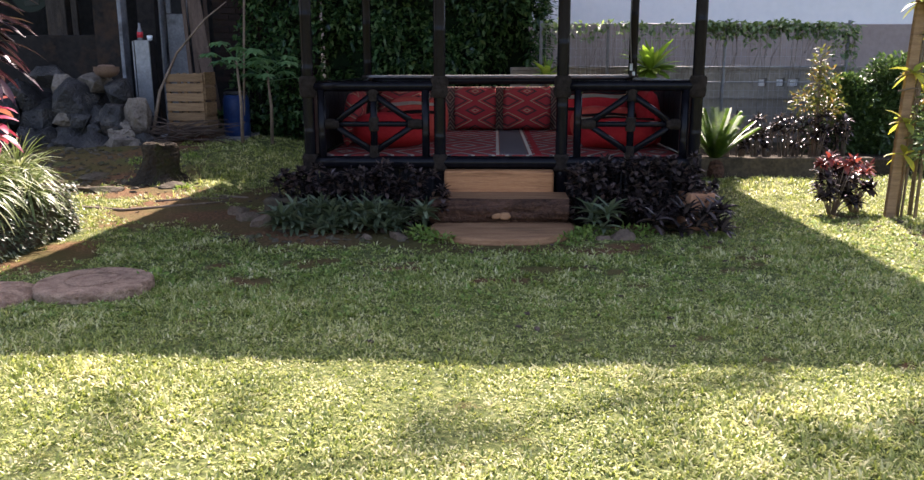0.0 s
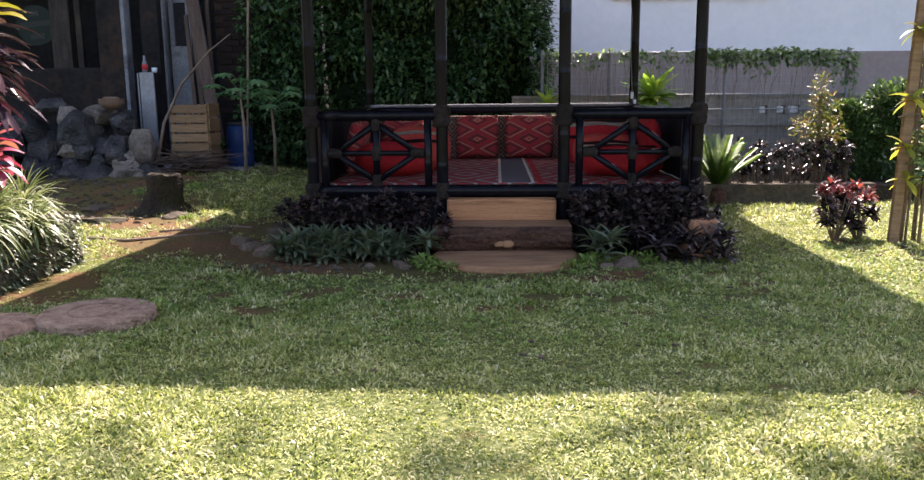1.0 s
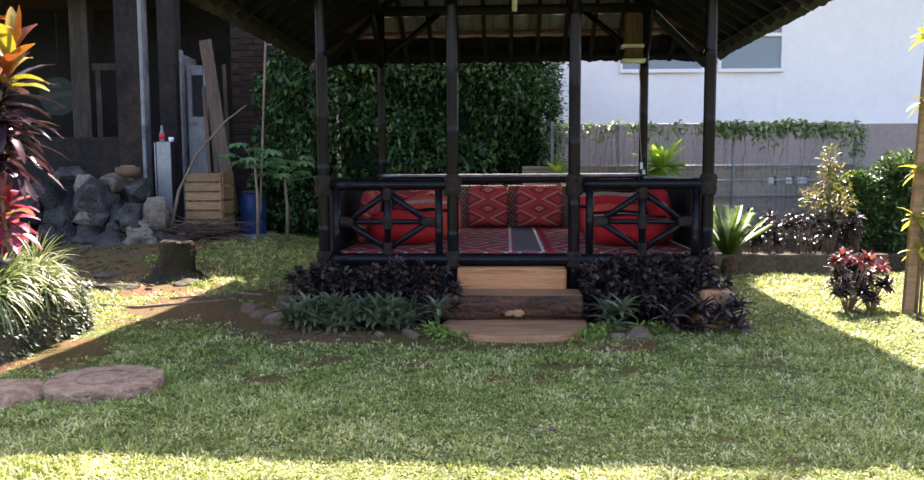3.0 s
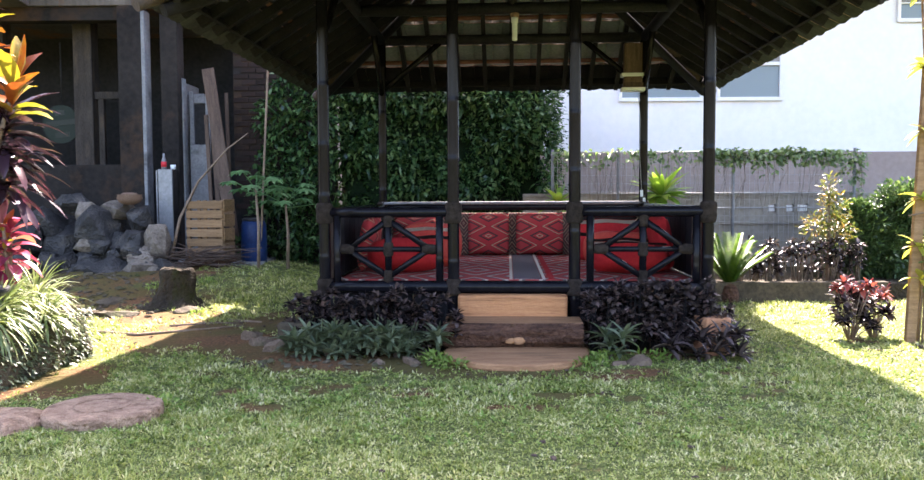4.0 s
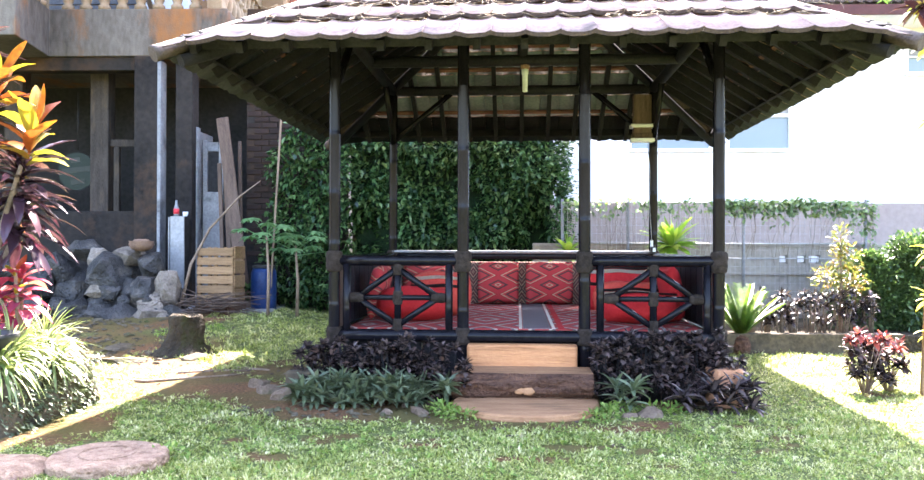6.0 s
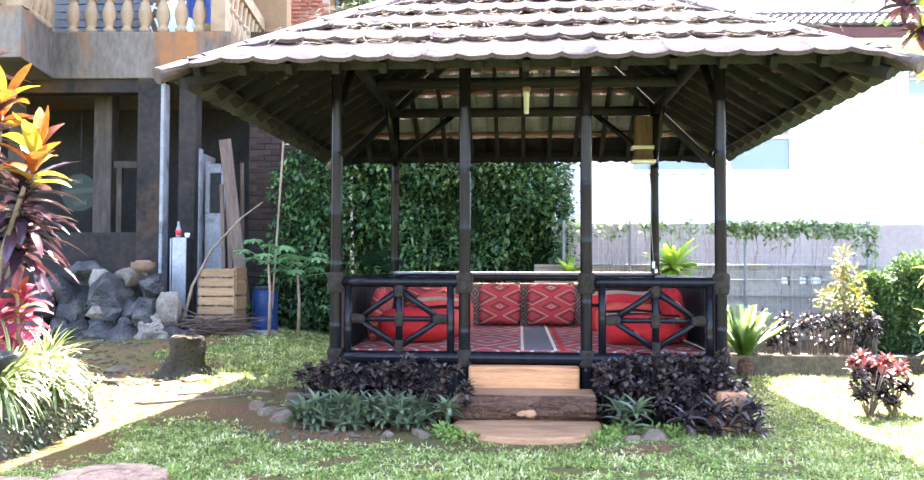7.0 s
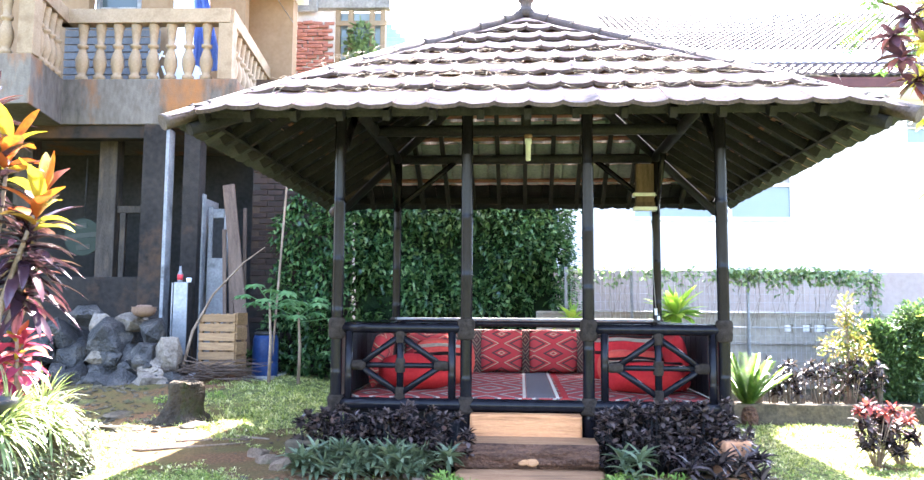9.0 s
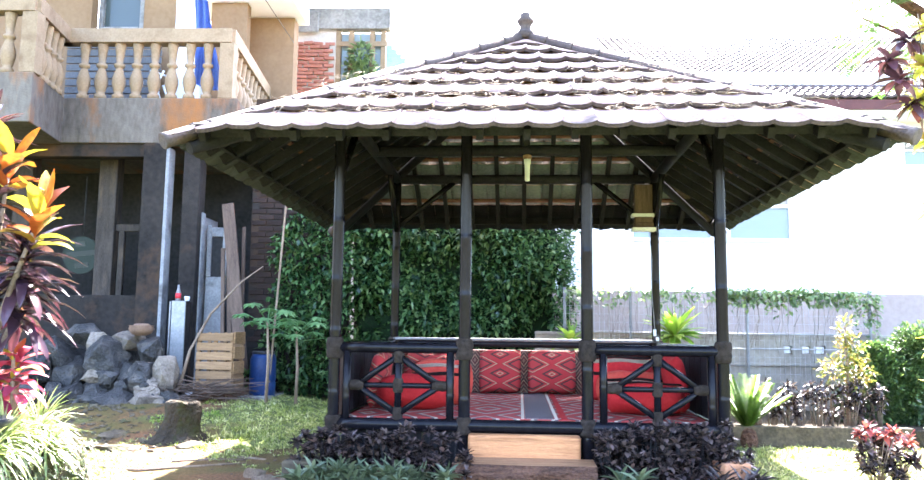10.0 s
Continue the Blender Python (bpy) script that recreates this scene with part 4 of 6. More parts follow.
cushion(-1.22, -0.45, ZM, 0.55, 0.45, 0.13, 90, 8, KILIM_RED, "red kilim cushion against the side rail", None, "side cushions", 0.08)
cushion(0.9, -0.85, ZM, 0.6, 0.25, 0.26, -5, -20, RED_CLOTH, "plump red cushion lying behind the front rail", ((0.85, BLACK_CLOTH),), "side cushions")
cushion(0.86, -0.4, ZM, 0.56, 0.32, 0.2, 4, -14, ORANGE_CLOTH, "orange-red cushion with black and pale stripes", STR, "side cushions")
cushion(0.84, 0.15, ZM, 0.62, 0.45, 0.2, 5, -10, RED_CLOTH, "red cushion with black stripes", ((0.55, BLACK_CLOTH), (0.8, PALE_CLOTH), (0.88, BLACK_CLOTH)), "side cushions")
cushion(1.22, -0.5, ZM, 0.6, 0.45, 0.13, -90, 8, RED_CLOTH, "red cushion against the side rail", ((0.8, BLACK_CLOTH),), "side cushions", 0.08)

# steps
plank = box(-0.385, 0.385, -0.045, 0.045, 0.0, 0.2, 0.018)
single("riser_block", plank, WOOD, in_gazebo(-0.01, F - 0.06, 0.16), "pale sawn timber block under the gazebo's floor beam", "step")


def log_step():
    bm = bmesh.new()
    n, secs = 36, 70
    rings = []
    for i in range(secs + 1):
        x = -0.465 + 0.93 * i / secs
        ring = []
        for k in range(n):
            a = math.tau * k / n
            rr = 1 + 0.1 * noise.noise(Vector((x * 5, math.cos(a) * 2, math.sin(a) * 2))) + 0.16 * noise.noise(Vector((x * 3, math.cos(a) * 11, math.sin(a) * 11))) + 0.04 * noise.noise(Vector((x * 22, math.cos(a) * 14, math.sin(a) * 14)))
            y, z = math.cos(a) * 0.2 * rr, math.sin(a) * 0.125 * rr
            ring.append(bm.verts.new((x, y, min(z, 0.075))))
        rings.append(ring)
    for a, b in zip(rings, rings[1:]):
        for k in range(n):
            f = bm.faces.new((a[k], b[k], b[(k + 1) % n], a[(k + 1) % n]))
            flat = all(v.co.z > 0.074 for v in f.verts)
            f.material_index, f.smooth = (1 if flat else 0), not flat
    for ring in (rings[0], rings[-1]):
        bm.faces.new(ring).material_index = 1
    bmesh.ops.recalc_face_normals(bm, faces=bm.faces[:])
    return bm


st = thing("log_step", in_gazebo(-0.01, F - 0.26, 0.135), "split log step with rough bark and a sawn top", "step")
part("log", mesh_of("log", log_step(), BARK, STEP_WOOD), None, st)
for x, w, h in ((0.045, 0.09, 0.05), (-0.015, 0.08, 0.04)):
    knot = boulder(w, 0.012, h, 5, 0.2, 2, 4)
    bmesh.ops.translate(knot, vec=(x, -0.197, -0.03), verts=knot.verts[:])
    part("scar", knot, STEP_WOOD, st, "bare wood where the bark is gone", smooth=True)


def disc(radius, h, seed, uneven=0.05):
    bm = bmesh.new()
    n = 40
    rim = [1 + uneven * noise.noise(Vector((math.cos(a) * 1.6, math.sin(a) * 1.6, seed))) for a in (math.tau * k / n for k in range(n))]
    rings = [[bm.verts.new((math.cos(math.tau * k / n) * radius * f * rim[k], math.sin(math.tau * k / n) * radius * f * rim[k], z)) for k in range(n)]
             for f, z in ((0.97, -0.03), (1.0, h * 0.3), (0.995, h * 0.8), (0.965, h), (0.5, h + 0.003), (0.1, h + 0.004))]
    for a, b in zip(rings, rings[1:]):
        for k in range(n):
            bm.faces.new((a[k], a[(k + 1) % n], b[(k + 1) % n], b[k]))
    bm.faces.new(rings[-1])
    return bm


single("round_step", disc(0.475, 0.045, 2), STEP_WOOD, pose(0.27, 5.2, 0), "flat round slice of wood lying before the log step", "step")

# ---- the house on the left ----
house = thing("house", None, "two-storey house, cream balustraded balcony over a dark ground floor", "house")


def quad_wall(p, q, z0, z1, thick=0.15):
    """A wall from p to q in the plan; its thickness goes to the left of that way."""
    p, q = Vector(p), Vector(q)
    n = Vector((-(q - p).y, (q - p).x)).normalized() * thick
    return prism([p, q, q + n, p + n], z0, z1, 0.006)


part("floor_slab", box(-11, -2.7, 9.9, 16, 0.1, 0.24, 0.01), CONCRETE, house)
part("pillar", box(-4.67, -4.36, 10.5, 10.78, 0.1, 3.56, 0.012), DARK_WALL, house, "square dark pillar")
# Pale strip: light falling on the pillar's side, put into the colour.
part("corner_strip", box(-4.358, -4.31, 10.5, 10.7, 0.1, 3.5, 0.006), PALE_PAINT, house, "pale strip for the lit side of a pillar")
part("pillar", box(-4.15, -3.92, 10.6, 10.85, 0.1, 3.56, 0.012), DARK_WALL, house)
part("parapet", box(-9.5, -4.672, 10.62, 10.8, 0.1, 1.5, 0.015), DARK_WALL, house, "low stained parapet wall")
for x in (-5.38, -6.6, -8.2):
    part("inner_pillar", box(x - 0.13, x + 0.13, 11.0, 11.22, 0.24, 3.56, 0.012), DARK_TIMBER, house, "dark brown pillar behind the parapet")
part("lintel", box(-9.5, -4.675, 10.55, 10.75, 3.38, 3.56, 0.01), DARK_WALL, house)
part("window_rail", box(-5.248, -4.6, 11.05, 11.12, 2.42, 2.52, 0.006), DARK_TIMBER, house)
part("window_post", box(-5.2, -5.12, 11.05, 11.12, 0.24, 2.418, 0.006), DARK_TIMBER, house)
part("window_post", box(-4.78, -4.71, 11.05, 11.12, 2.522, 3.56, 0.006), DARK_TIMBER, house)
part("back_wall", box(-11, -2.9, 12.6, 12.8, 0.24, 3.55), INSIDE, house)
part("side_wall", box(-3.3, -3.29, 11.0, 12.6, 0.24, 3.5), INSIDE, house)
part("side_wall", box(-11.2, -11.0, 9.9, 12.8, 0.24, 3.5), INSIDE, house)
door = part("door", box(-4.0, -3.95, 10.86, 11.5, 0.24, 2.62, 0.008), PALE_PAINT, house, "chalky grey door leaf standing open")
part("door_post", box(-3.99, -3.9, 10.74, 10.858, 0.1, 2.65, 0.006), PALE_PAINT, house)
leaf = part("door_leaf", box(-3.9, -3.62, 10.95, 10.99, 0.24, 1.78, 0.008), PALE_PAINT, house, "grey panel door with a small opening")
part("door_frame", box(-3.9, -3.84, 10.95, 10.99, 1.785, 2.5, 0.008), PALE_PAINT, leaf)
part("door_frame", box(-3.68, -3.62, 10.95, 10.99, 1.785, 2.46, 0.008), PALE_PAINT, leaf)
part("door_frame", box(-3.838, -3.682, 10.95, 10.99, 2.34, 2.47, 0.008), PALE_PAINT, leaf)
# Dark sheet behind the frame, coloured as the shade inside.
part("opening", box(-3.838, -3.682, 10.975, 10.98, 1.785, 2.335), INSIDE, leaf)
# balcony slab: a recessed run and a part that juts towards the garden
slab = part("balcony", prism([(-12, 9.4), (-5.62, 9.4), (-5.82, 10.5), (-3.42, 10.5), (-3.75, 14.5), (-12, 14.5)], 3.56, 4.19, 0.012), RUSTY, house, "concrete balcony edge streaked with rust and damp")


def turned(h):
    prof = [(0.055, 0.0), (0.055, 0.05), (0.035, 0.07), (0.045, 0.1), (0.062, 0.18), (0.06, 0.24), (0.036, 0.33), (0.03, 0.36), (0.05, 0.37), (0.05, 0.4), (0.03, 0.41), (0.036, 0.48), (0.045, 0.58), (0.05, 0.6), (0.05, 0.63)]
    return [(r * 1.45, z / 0.63 * h) for r, z in prof]


BAL_H, BAL_Z = 0.79, 4.19
bal = mesh_of("baluster", lathe(turned(BAL_H), 14), BALUSTER)
for p, q in (((-9.0, 9.5), (-5.72, 9.5)), ((-5.72, 9.5), (-5.9, 10.6)), ((-5.9, 10.6), (-3.6, 10.6)), ((-3.6, 10.6), (-3.86, 13.6))):
    p, q = Vector(p), Vector(q)
    length = (q - p).length
    d = (q - p) / length
    n = max(1, round(length / 0.3))
    for i in range(n):
        ob = part("baluster", bal, None, slab)
        ob.location = (*(p + d * (0.16 + (length - 0.32) * (i + 0.5) / n)), BAL_Z)
    e = d * 0.06
    part("handrail", quad_wall(p - e - Vector((-d.y, d.x)) * 0.1, q + e - Vector((-d.y, d.x)) * 0.1, BAL_Z + BAL_H, BAL_Z + BAL_H + 0.2, 0.2), BALUSTER, slab)
for x, y in ((-3.6, 10.6), (-5.72, 9.5)):
    part("newel", box(x - 0.1, x + 0.1, y - 0.09, y + 0.09, BAL_Z, BAL_Z + BAL_H - 0.002, 0.01), BALUSTER, slab)
# upper storey
part("upper_wall", box(-12, -6.3, 12.0, 12.2, 4.19, 8.98), CREAM, house, "cream upper wall")
part("upper_wall", box(-5.55, -5.04, 12.2, 12.4, 4.19, 8.98), CREAM, house)
part("upper_wall", box(-6.7, -5.552, 12.25, 12.4, 4.19, 5.82), CREAM, house)
part("upper_wall", box(-6.7, -5.552, 12.25, 12.4, 7.0, 8.98), CREAM, house)
part("white_wall", box(-5.038, -4.6, 12.22, 12.4, 4.19, 8.98), WHITE, house, "pale strip of wall beside the shutter")
part("upper_wall", box(-4.598, -4.0, 12.6, 12.8, 4.19, 8.98), CREAM, house)
win = part("window", box(-6.28, -5.56, 12.3, 12.36, 5.88, 6.95), PANE, house, "window with dark frame reflecting trees")
for x in (-6.298, -5.63):
    part("window_frame", box(x, x + 0.07, 12.22, 12.3, 5.822, 7.0, 0.005), CONCRETE, win)
part("window_frame", box(-6.22, -5.64, 12.22, 12.3, 5.822, 5.88, 0.005), CONCRETE, win)
for k in range(11):
    part("shutter_slat", box(-6.6, -5.1, 11.9, 11.92, 4.2 + k * 0.12, 4.305 + k * 0.12, 0.006), SHUTTER, house, "grey rolling shutter slat")
part("upper_block", box(-4.32, -3.36, 13.2, 13.5, 4.19, 6.42), CREAM, house, "cream side wall with damp at its foot")
part("soffit", box(-4.9, -3.2, 12.5, 13.6, 6.44, 6.72, 0.01), WHITE, house, "white eave slab")
# Roof out of view; its height and overhang are set to shade the yard.
part("roof", box(-12.5, -2.2, 10.4, 17.0, 9.0, 9.18, 0.01), RED_ROOF, house)

cloth = bmesh.new()
rows = []
for i in range(18):
    u = i / 17
    rows.append([cloth.verts.new((-4.36 + u * 0.42 * (0.5 + 0.5 * k / 14) + 0.08 * k / 14, 11.2 + 0.05 * math.sin(u * 16 + 0.3 * k), 6.0 - 1.4 * k / 14 - 0.12 * u)) for k in range(15)])
for a, b in zip(rows, rows[1:]):
    for k in range(14):
        cloth.faces.new((a[k], b[k], b[k + 1], a[k + 1])).smooth = True
bmesh.ops.solidify(cloth, geom=cloth.faces[:], thickness=0.006)
laundry = thing("laundry", None, "blue striped cloth hung to dry on the balcony", "cloth")
part("cloth", cloth, BLUE_CLOTH, laundry)
part("line", tube(((-6.3, 11.2, 6.1), (-3.36, 11.25, 5.98), (-3.36, 13.2, 5.98)), 0.006, 6), BLACK, laundry)
chair = thing("folding_rack", pose(-4.85, 11.2, 4.19), "white folding rack standing on the balcony", "rack")
for a, b in (((-0.18, 0, 0), (0.1, 0, 0.62)), ((0.14, 0, 0), (-0.1, 0, 0.62)), ((-0.1, 0, 0.62), (0.12, 0.2, 0.58)), ((0.1, 0, 0.4), (0.2, 0.15, 0.0))):
    part("bar", tube((a, b), 0.016, 8), LAMP_WHITE, chair)

# dark yard wall between the house and the hedge
yard = thing("yard_wall", None, "tall dark brick wall behind the hedge, sized to shade the yard", "wall", kind="structure")
# Brick stretch, its height chosen for the shadow it casts on the yard.
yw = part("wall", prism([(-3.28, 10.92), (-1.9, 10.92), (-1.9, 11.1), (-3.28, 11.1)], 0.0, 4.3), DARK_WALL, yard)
# Unseen stretch added behind the hedge to block the sun.
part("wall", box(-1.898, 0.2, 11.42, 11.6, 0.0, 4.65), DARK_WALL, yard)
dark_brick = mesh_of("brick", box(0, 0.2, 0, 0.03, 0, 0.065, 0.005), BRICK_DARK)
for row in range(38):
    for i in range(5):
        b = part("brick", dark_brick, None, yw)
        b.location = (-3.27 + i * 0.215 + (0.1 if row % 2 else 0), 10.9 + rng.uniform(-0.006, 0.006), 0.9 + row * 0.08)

# brick wall with a timber window behind the house
shed = thing("brick_outbuilding", pose(-3.86, 15.2, 0), "unfinished red-brick outbuilding with a timber window frame", "outbuilding")
wall = part("wall", box(0, 0.82, 0.03, 0.2, 0.0, 6.95), MORTAR, shed)
part("lower_wall", box(0.822, 1.9, 0.05, 0.2, 0.0, 5.1), MORTAR, shed)
brick_me = mesh_of("brick", box(0, 0.19, 0, 0.06, 0, 0.062, 0.008), BRICK)
for row in range(25):
    for i in range(5):
        x = i * 0.2 - (0.1 if row % 2 else 0)
        if -0.02 < x < 0.66:
            b = part("brick", brick_me, None, wall)
            b.location = (x + rng.uniform(-0.02, 0.02), rng.uniform(-0.05, 0.0), 4.85 + row * 0.076 + rng.uniform(-0.006, 0.006))
            b.rotation_euler = (0, radians(rng.uniform(-3.5, 3.5)), radians(rng.uniform(-5, 5)))
part("beam", box(-0.05, 1.9, -0.05, 0.2, 7.0, 7.42, 0.01), CONCRETE, shed)
part("beam", box(-0.1, 0.5, -0.12, -0.06, 6.9, 7.35, 0.03), CONCRETE, shed)
tw = part("window", box(0.84, 1.78, 0.1, 0.14, 5.12, 6.95), PALE_PANE, shed)
for x in (0.83, 1.08, 1.5, 1.72):
    part("window_frame", box(x, x + 0.1, 0.0, 0.098, 5.12, 6.98, 0.006), BALUSTER, tw)
part("window_frame", box(0.84, 1.85, -0.02, -0.002, 6.65, 6.75, 0.006), BALUSTER, tw)
lv = []
for c in ((1.35, -0.15, 6.45), (1.5, -0.15, 6.1), (1.25, -0.15, 6.2), (1.4, -0.15, 5.8)):
    lv += ball_leaves(c, (0.25, 0.12, 0.25), 90, 0.14, 0.07, rng)
climber = new("climbing_plant", leaf_mesh("climbing_plant", lv, VINE, 3, 0.2, "oval"))
climber.matrix_basis = shed.matrix_basis
tagged(climber, "green climber at the timber window of the outbuilding", "climber")
gr = thing("sheet_roof", pose(-2.75, 19.0, 0), "pale green ribbed sheet roof far behind the gazebo", "roof")
for k in range(8):
    part("sheet", box(0.0, 1.05 - k * 0.12, k * 0.05, k * 0.05 + 0.04, 7.3 + k * 0.13, 7.425 + k * 0.13, 0.01), GREEN_ROOF, gr)
part("wall", box(0.0, 1.0, 0.45, 0.5, 0.0, 7.3), MORTAR, gr)

# ---- things before the house ----
ROCKS = ((-4.35, 9.35, 0.14, 0.56, 0.34), (-4.94, 9.4, 0.19, 0.4, 0.42), (-4.56, 9.6, 0.66, 0.54, 0.48), (-4.1, 9.55, 0.48, 0.38, 0.42), (-3.86, 9.6, 0.5, 0.38, 0.42), (-4.1, 9.75, 0.8, 0.32, 0.34),
         (-4.42, 9.9, 0.9, 0.48, 0.26), (-5.01, 9.9, 0.97, 0.4, 0.26), (-5.19, 9.7, 0.73, 0.45, 0.35), (-5.43, 9.6, 0.56, 0.4, 0.4), (-3.96, 9.35, 0.2, 0.36, 0.24), (-3.68, 9.45, 0.22, 0.36, 0.3),
         (-5.43, 9.4, 0.22, 0.45, 0.42), (-4.75, 9.75, 0.86, 0.34, 0.3), (-4.66, 9.65, 0.3, 0.5, 0.45), (-4.25, 9.75, 0.4, 0.55, 0.5), (-5.05, 9.75, 0.45, 0.5, 0.5), (-3.95, 9.85, 0.35, 0.5, 0.5),
         (-5.7, 9.7, 0.3, 0.5, 0.6), (-5.85, 9.5, 0.75, 0.45, 0.4), (-4.7, 10.05, 0.55, 0.7, 0.7), (-5.4, 10.05, 0.5, 0.7, 0.8))
for i, (x, y, z, w, h) in enumerate(ROCKS):
    pale = i in (4, 6, 10, 13)
    ob = single("boulder", broken_stone(w * 1.2, w * 1.1, h * 1.28, i + 3), ROCK_PALE if pale else ROCK, pose(x, y, z, 0, 0, 37 * i),
                "pale buff broken stone in a pile" if pale else "dark grey broken stone in a pile", "stone", "stone pile")
fill = random.Random(15)
for i in range(18):
    x = fill.uniform(-5.5, -3.75)
    z = fill.uniform(0.12, 0.3 + 0.28 * (-3.7 - x))
    w = fill.uniform(0.2, 0.32)
    single("boulder", broken_stone(w * 1.1, w * 1.1, w * 0.95, 120 + i), ROCK if i % 4 else ROCK_PALE, pose(x, 9.3 + 0.35 * z + fill.uniform(0.0, 0.1), min(z, 0.75), 0, 0, 51 * i), "small dark grey broken stone in a pile" if i % 4 else "small pale buff broken stone in a pile", "stone", "stone pile")
pot = thing("clay_pot", pose(-4.22, 9.72, 0.97), "squat brown clay bowl on the stone pile", "pot")
part("bowl", lathe([(0.06, 0), (0.12, 0.03), (0.15, 0.08), (0.14, 0.11), (0.15, 0.125), (0.13, 0.125), (0.1, 0.05)], 20), CLAY, pot)
part("lid", lathe([(0.11, 0.115), (0.08, 0.145), (0.03, 0.15)], 16), CLAY, pot)

sheet = thing("metal_sheet", pose(-3.98, 10.28, 0.22), "galvanised metal sheet leaning upright by the door", "metal sheet")
bm = box(-0.1, 0.08, -0.012, 0.012, 0, 1.2, 0.004)
part("sheet", bm, METAL, sheet)
part("fold", box(-0.13, -0.112, -0.012, 0.06, 0, 1.19, 0.003), METAL, sheet)
bottle = thing("bottle", pose(-4.06, 10.42, 1.425), "small red-labelled bottle standing by the pillar", "bottle")
part("glass", lathe([(0.03, 0), (0.034, 0.02), (0.034, 0.1), (0.015, 0.16), (0.014, 0.21)], 14), PALE_PAINT, bottle)
part("band", lathe([(0.036, 0.03), (0.036, 0.1)], 14), BOTTLE_RED, bottle)
ledge = single("block_ledge", box(-0.11, 0.11, -0.08, 0.08, 0, 1.2, 0.01), DARK_WALL, pose(-4.02, 10.42, 0.22), "dark block pier behind the metal sheet", "pier")
cup = single("white_cup", lathe([(0.02, 0), (0.03, 0.01), (0.035, 0.06), (0.03, 0.06)], 14), LAMP_WHITE, pose(-3.94, 10.42, 1.422), "small white cup standing on a pier", "cup")

sign = thing("round_sign", pose(-5.85, 11.3, 2.1), "round dark green sign with pale lettering bars", "sign")
part("disc", tube(((0, 0, 0), (0, 0.02, 0)), 0.27, 36), SIGN_GREEN, sign)
for z, w in ((0.16, 0.14), (0.02, 0.42), (-0.15, 0.2)):
    part("bar", box(-w / 2, w / 2, -0.008, -0.001, z - 0.035, z + 0.035, 0.0, None, pose(0, 0, 0, 0, -6, 0)), SIGN_PALE, sign)
part("hanger", tube(((0, 0.03, 0.3), (0, 0.03, 1.15)), 0.01, 6), BLACK, sign)

crate = thing("wooden_crate", pose(-3.28, 9.95, 0.2, 0, 0, -4), "slatted pale wooden crate standing on edge", "crate")
for k in range(6):
    part("slat", box(-0.26, 0.2, -0.19, -0.172, 0.14 + k * 0.115, 0.235 + k * 0.115, 0.004), CRATE, crate)
    part("slat", box(-0.26, 0.2, 0.172, 0.19, 0.14 + k * 0.115, 0.235 + k * 0.115, 0.004), CRATE, crate)
for x in (-0.24, -0.03, 0.18):
    part("upright", box(x - 0.02, x + 0.02, -0.17, -0.14, 0, 0.82, 0.004), CRATE, crate)
    part("upright", box(x - 0.02, x + 0.02, 0.14, 0.17, 0, 0.82, 0.004), CRATE, crate)
for k in range(4):
    part("end_slat", box(0.202, 0.22, -0.17, 0.17, 0.14 + k * 0.18, 0.29 + k * 0.18, 0.004), CRATE, crate)
part("base", box(-0.28, 0.23, -0.2, 0.2, 0.0, 0.1, 0.01), BARK, crate)

for i, (x0, x1, z1, w, wide) in enumerate(((-3.1, -3.5, 2.75, 0.07, 0.16), (-3.3, -3.46, 2.2, 0.03, 0.06), (-3.42, -3.55, 2.15, 0.025, 0.05), (-3.2, -3.3, 2.45, 0.025, 0.045))):
    pl = single("leaning_plank", box(-wide / 2, wide / 2, -0.015, 0.015, 0, math.hypot(x1 - x0, z1 - 0.2), 0.004), OLD_WOOD, pose(x0, 10.32 + i * 0.05, 0.2, -5, math.degrees(math.atan2(x1 - x0, z1 - 0.2)), 0),
                "old brown plank leaning against the house", "plank", "leaning planks")
pole = single("bamboo_stick", bamboo((-2.75, 10.15, 0.2), (-2.62, 10.2, 2.68), 0.014, 0.3), TWIG, None, "thin dry stick standing in the hedge", "stick")
r = random.Random(11)
bm = bmesh.new()
for _ in range(90):
    x, y = -3.55 + r.uniform(-0.25, 0.5), 9.55 + r.uniform(-0.15, 0.25)
    a, l = r.uniform(-0.6, 0.6) + (math.pi if r.random() < 0.5 else 0), r.uniform(0.2, 0.6)
    p = Vector((x, y, 0.2 + r.uniform(0, 0.2)))
    q = p + Vector((math.cos(a) * l, math.sin(a) * l * 0.5, r.uniform(-0.1, 0.15)))
    q.z = max(q.z, 0.2)
    tube((p, p.lerp(q, 0.5) + Vector((0, 0, 0.03)), q), (0.008, 0.006, 0.003), 5, bm)
single("twig_heap", bm, OLD_WOOD, None, "heap of dry twigs at the crate's foot", "twigs", kind="stuff")
br = single("dead_branch", tube([(-3.72, 9.7, 0.3), (-3.62, 9.75, 0.8), (-3.4, 9.8, 1.25), (-3.05, 9.85, 1.65), (-2.8, 9.9, 1.85)], (0.022, 0.018, 0.015, 0.01, 0.005), 7), TWIG, None, "bare pale branch leaning on the crate", "branch")
barrel = thing("blue_barrel", pose(-2.85, 10.25, 0.19), "dark blue plastic barrel in the shade", "barrel")
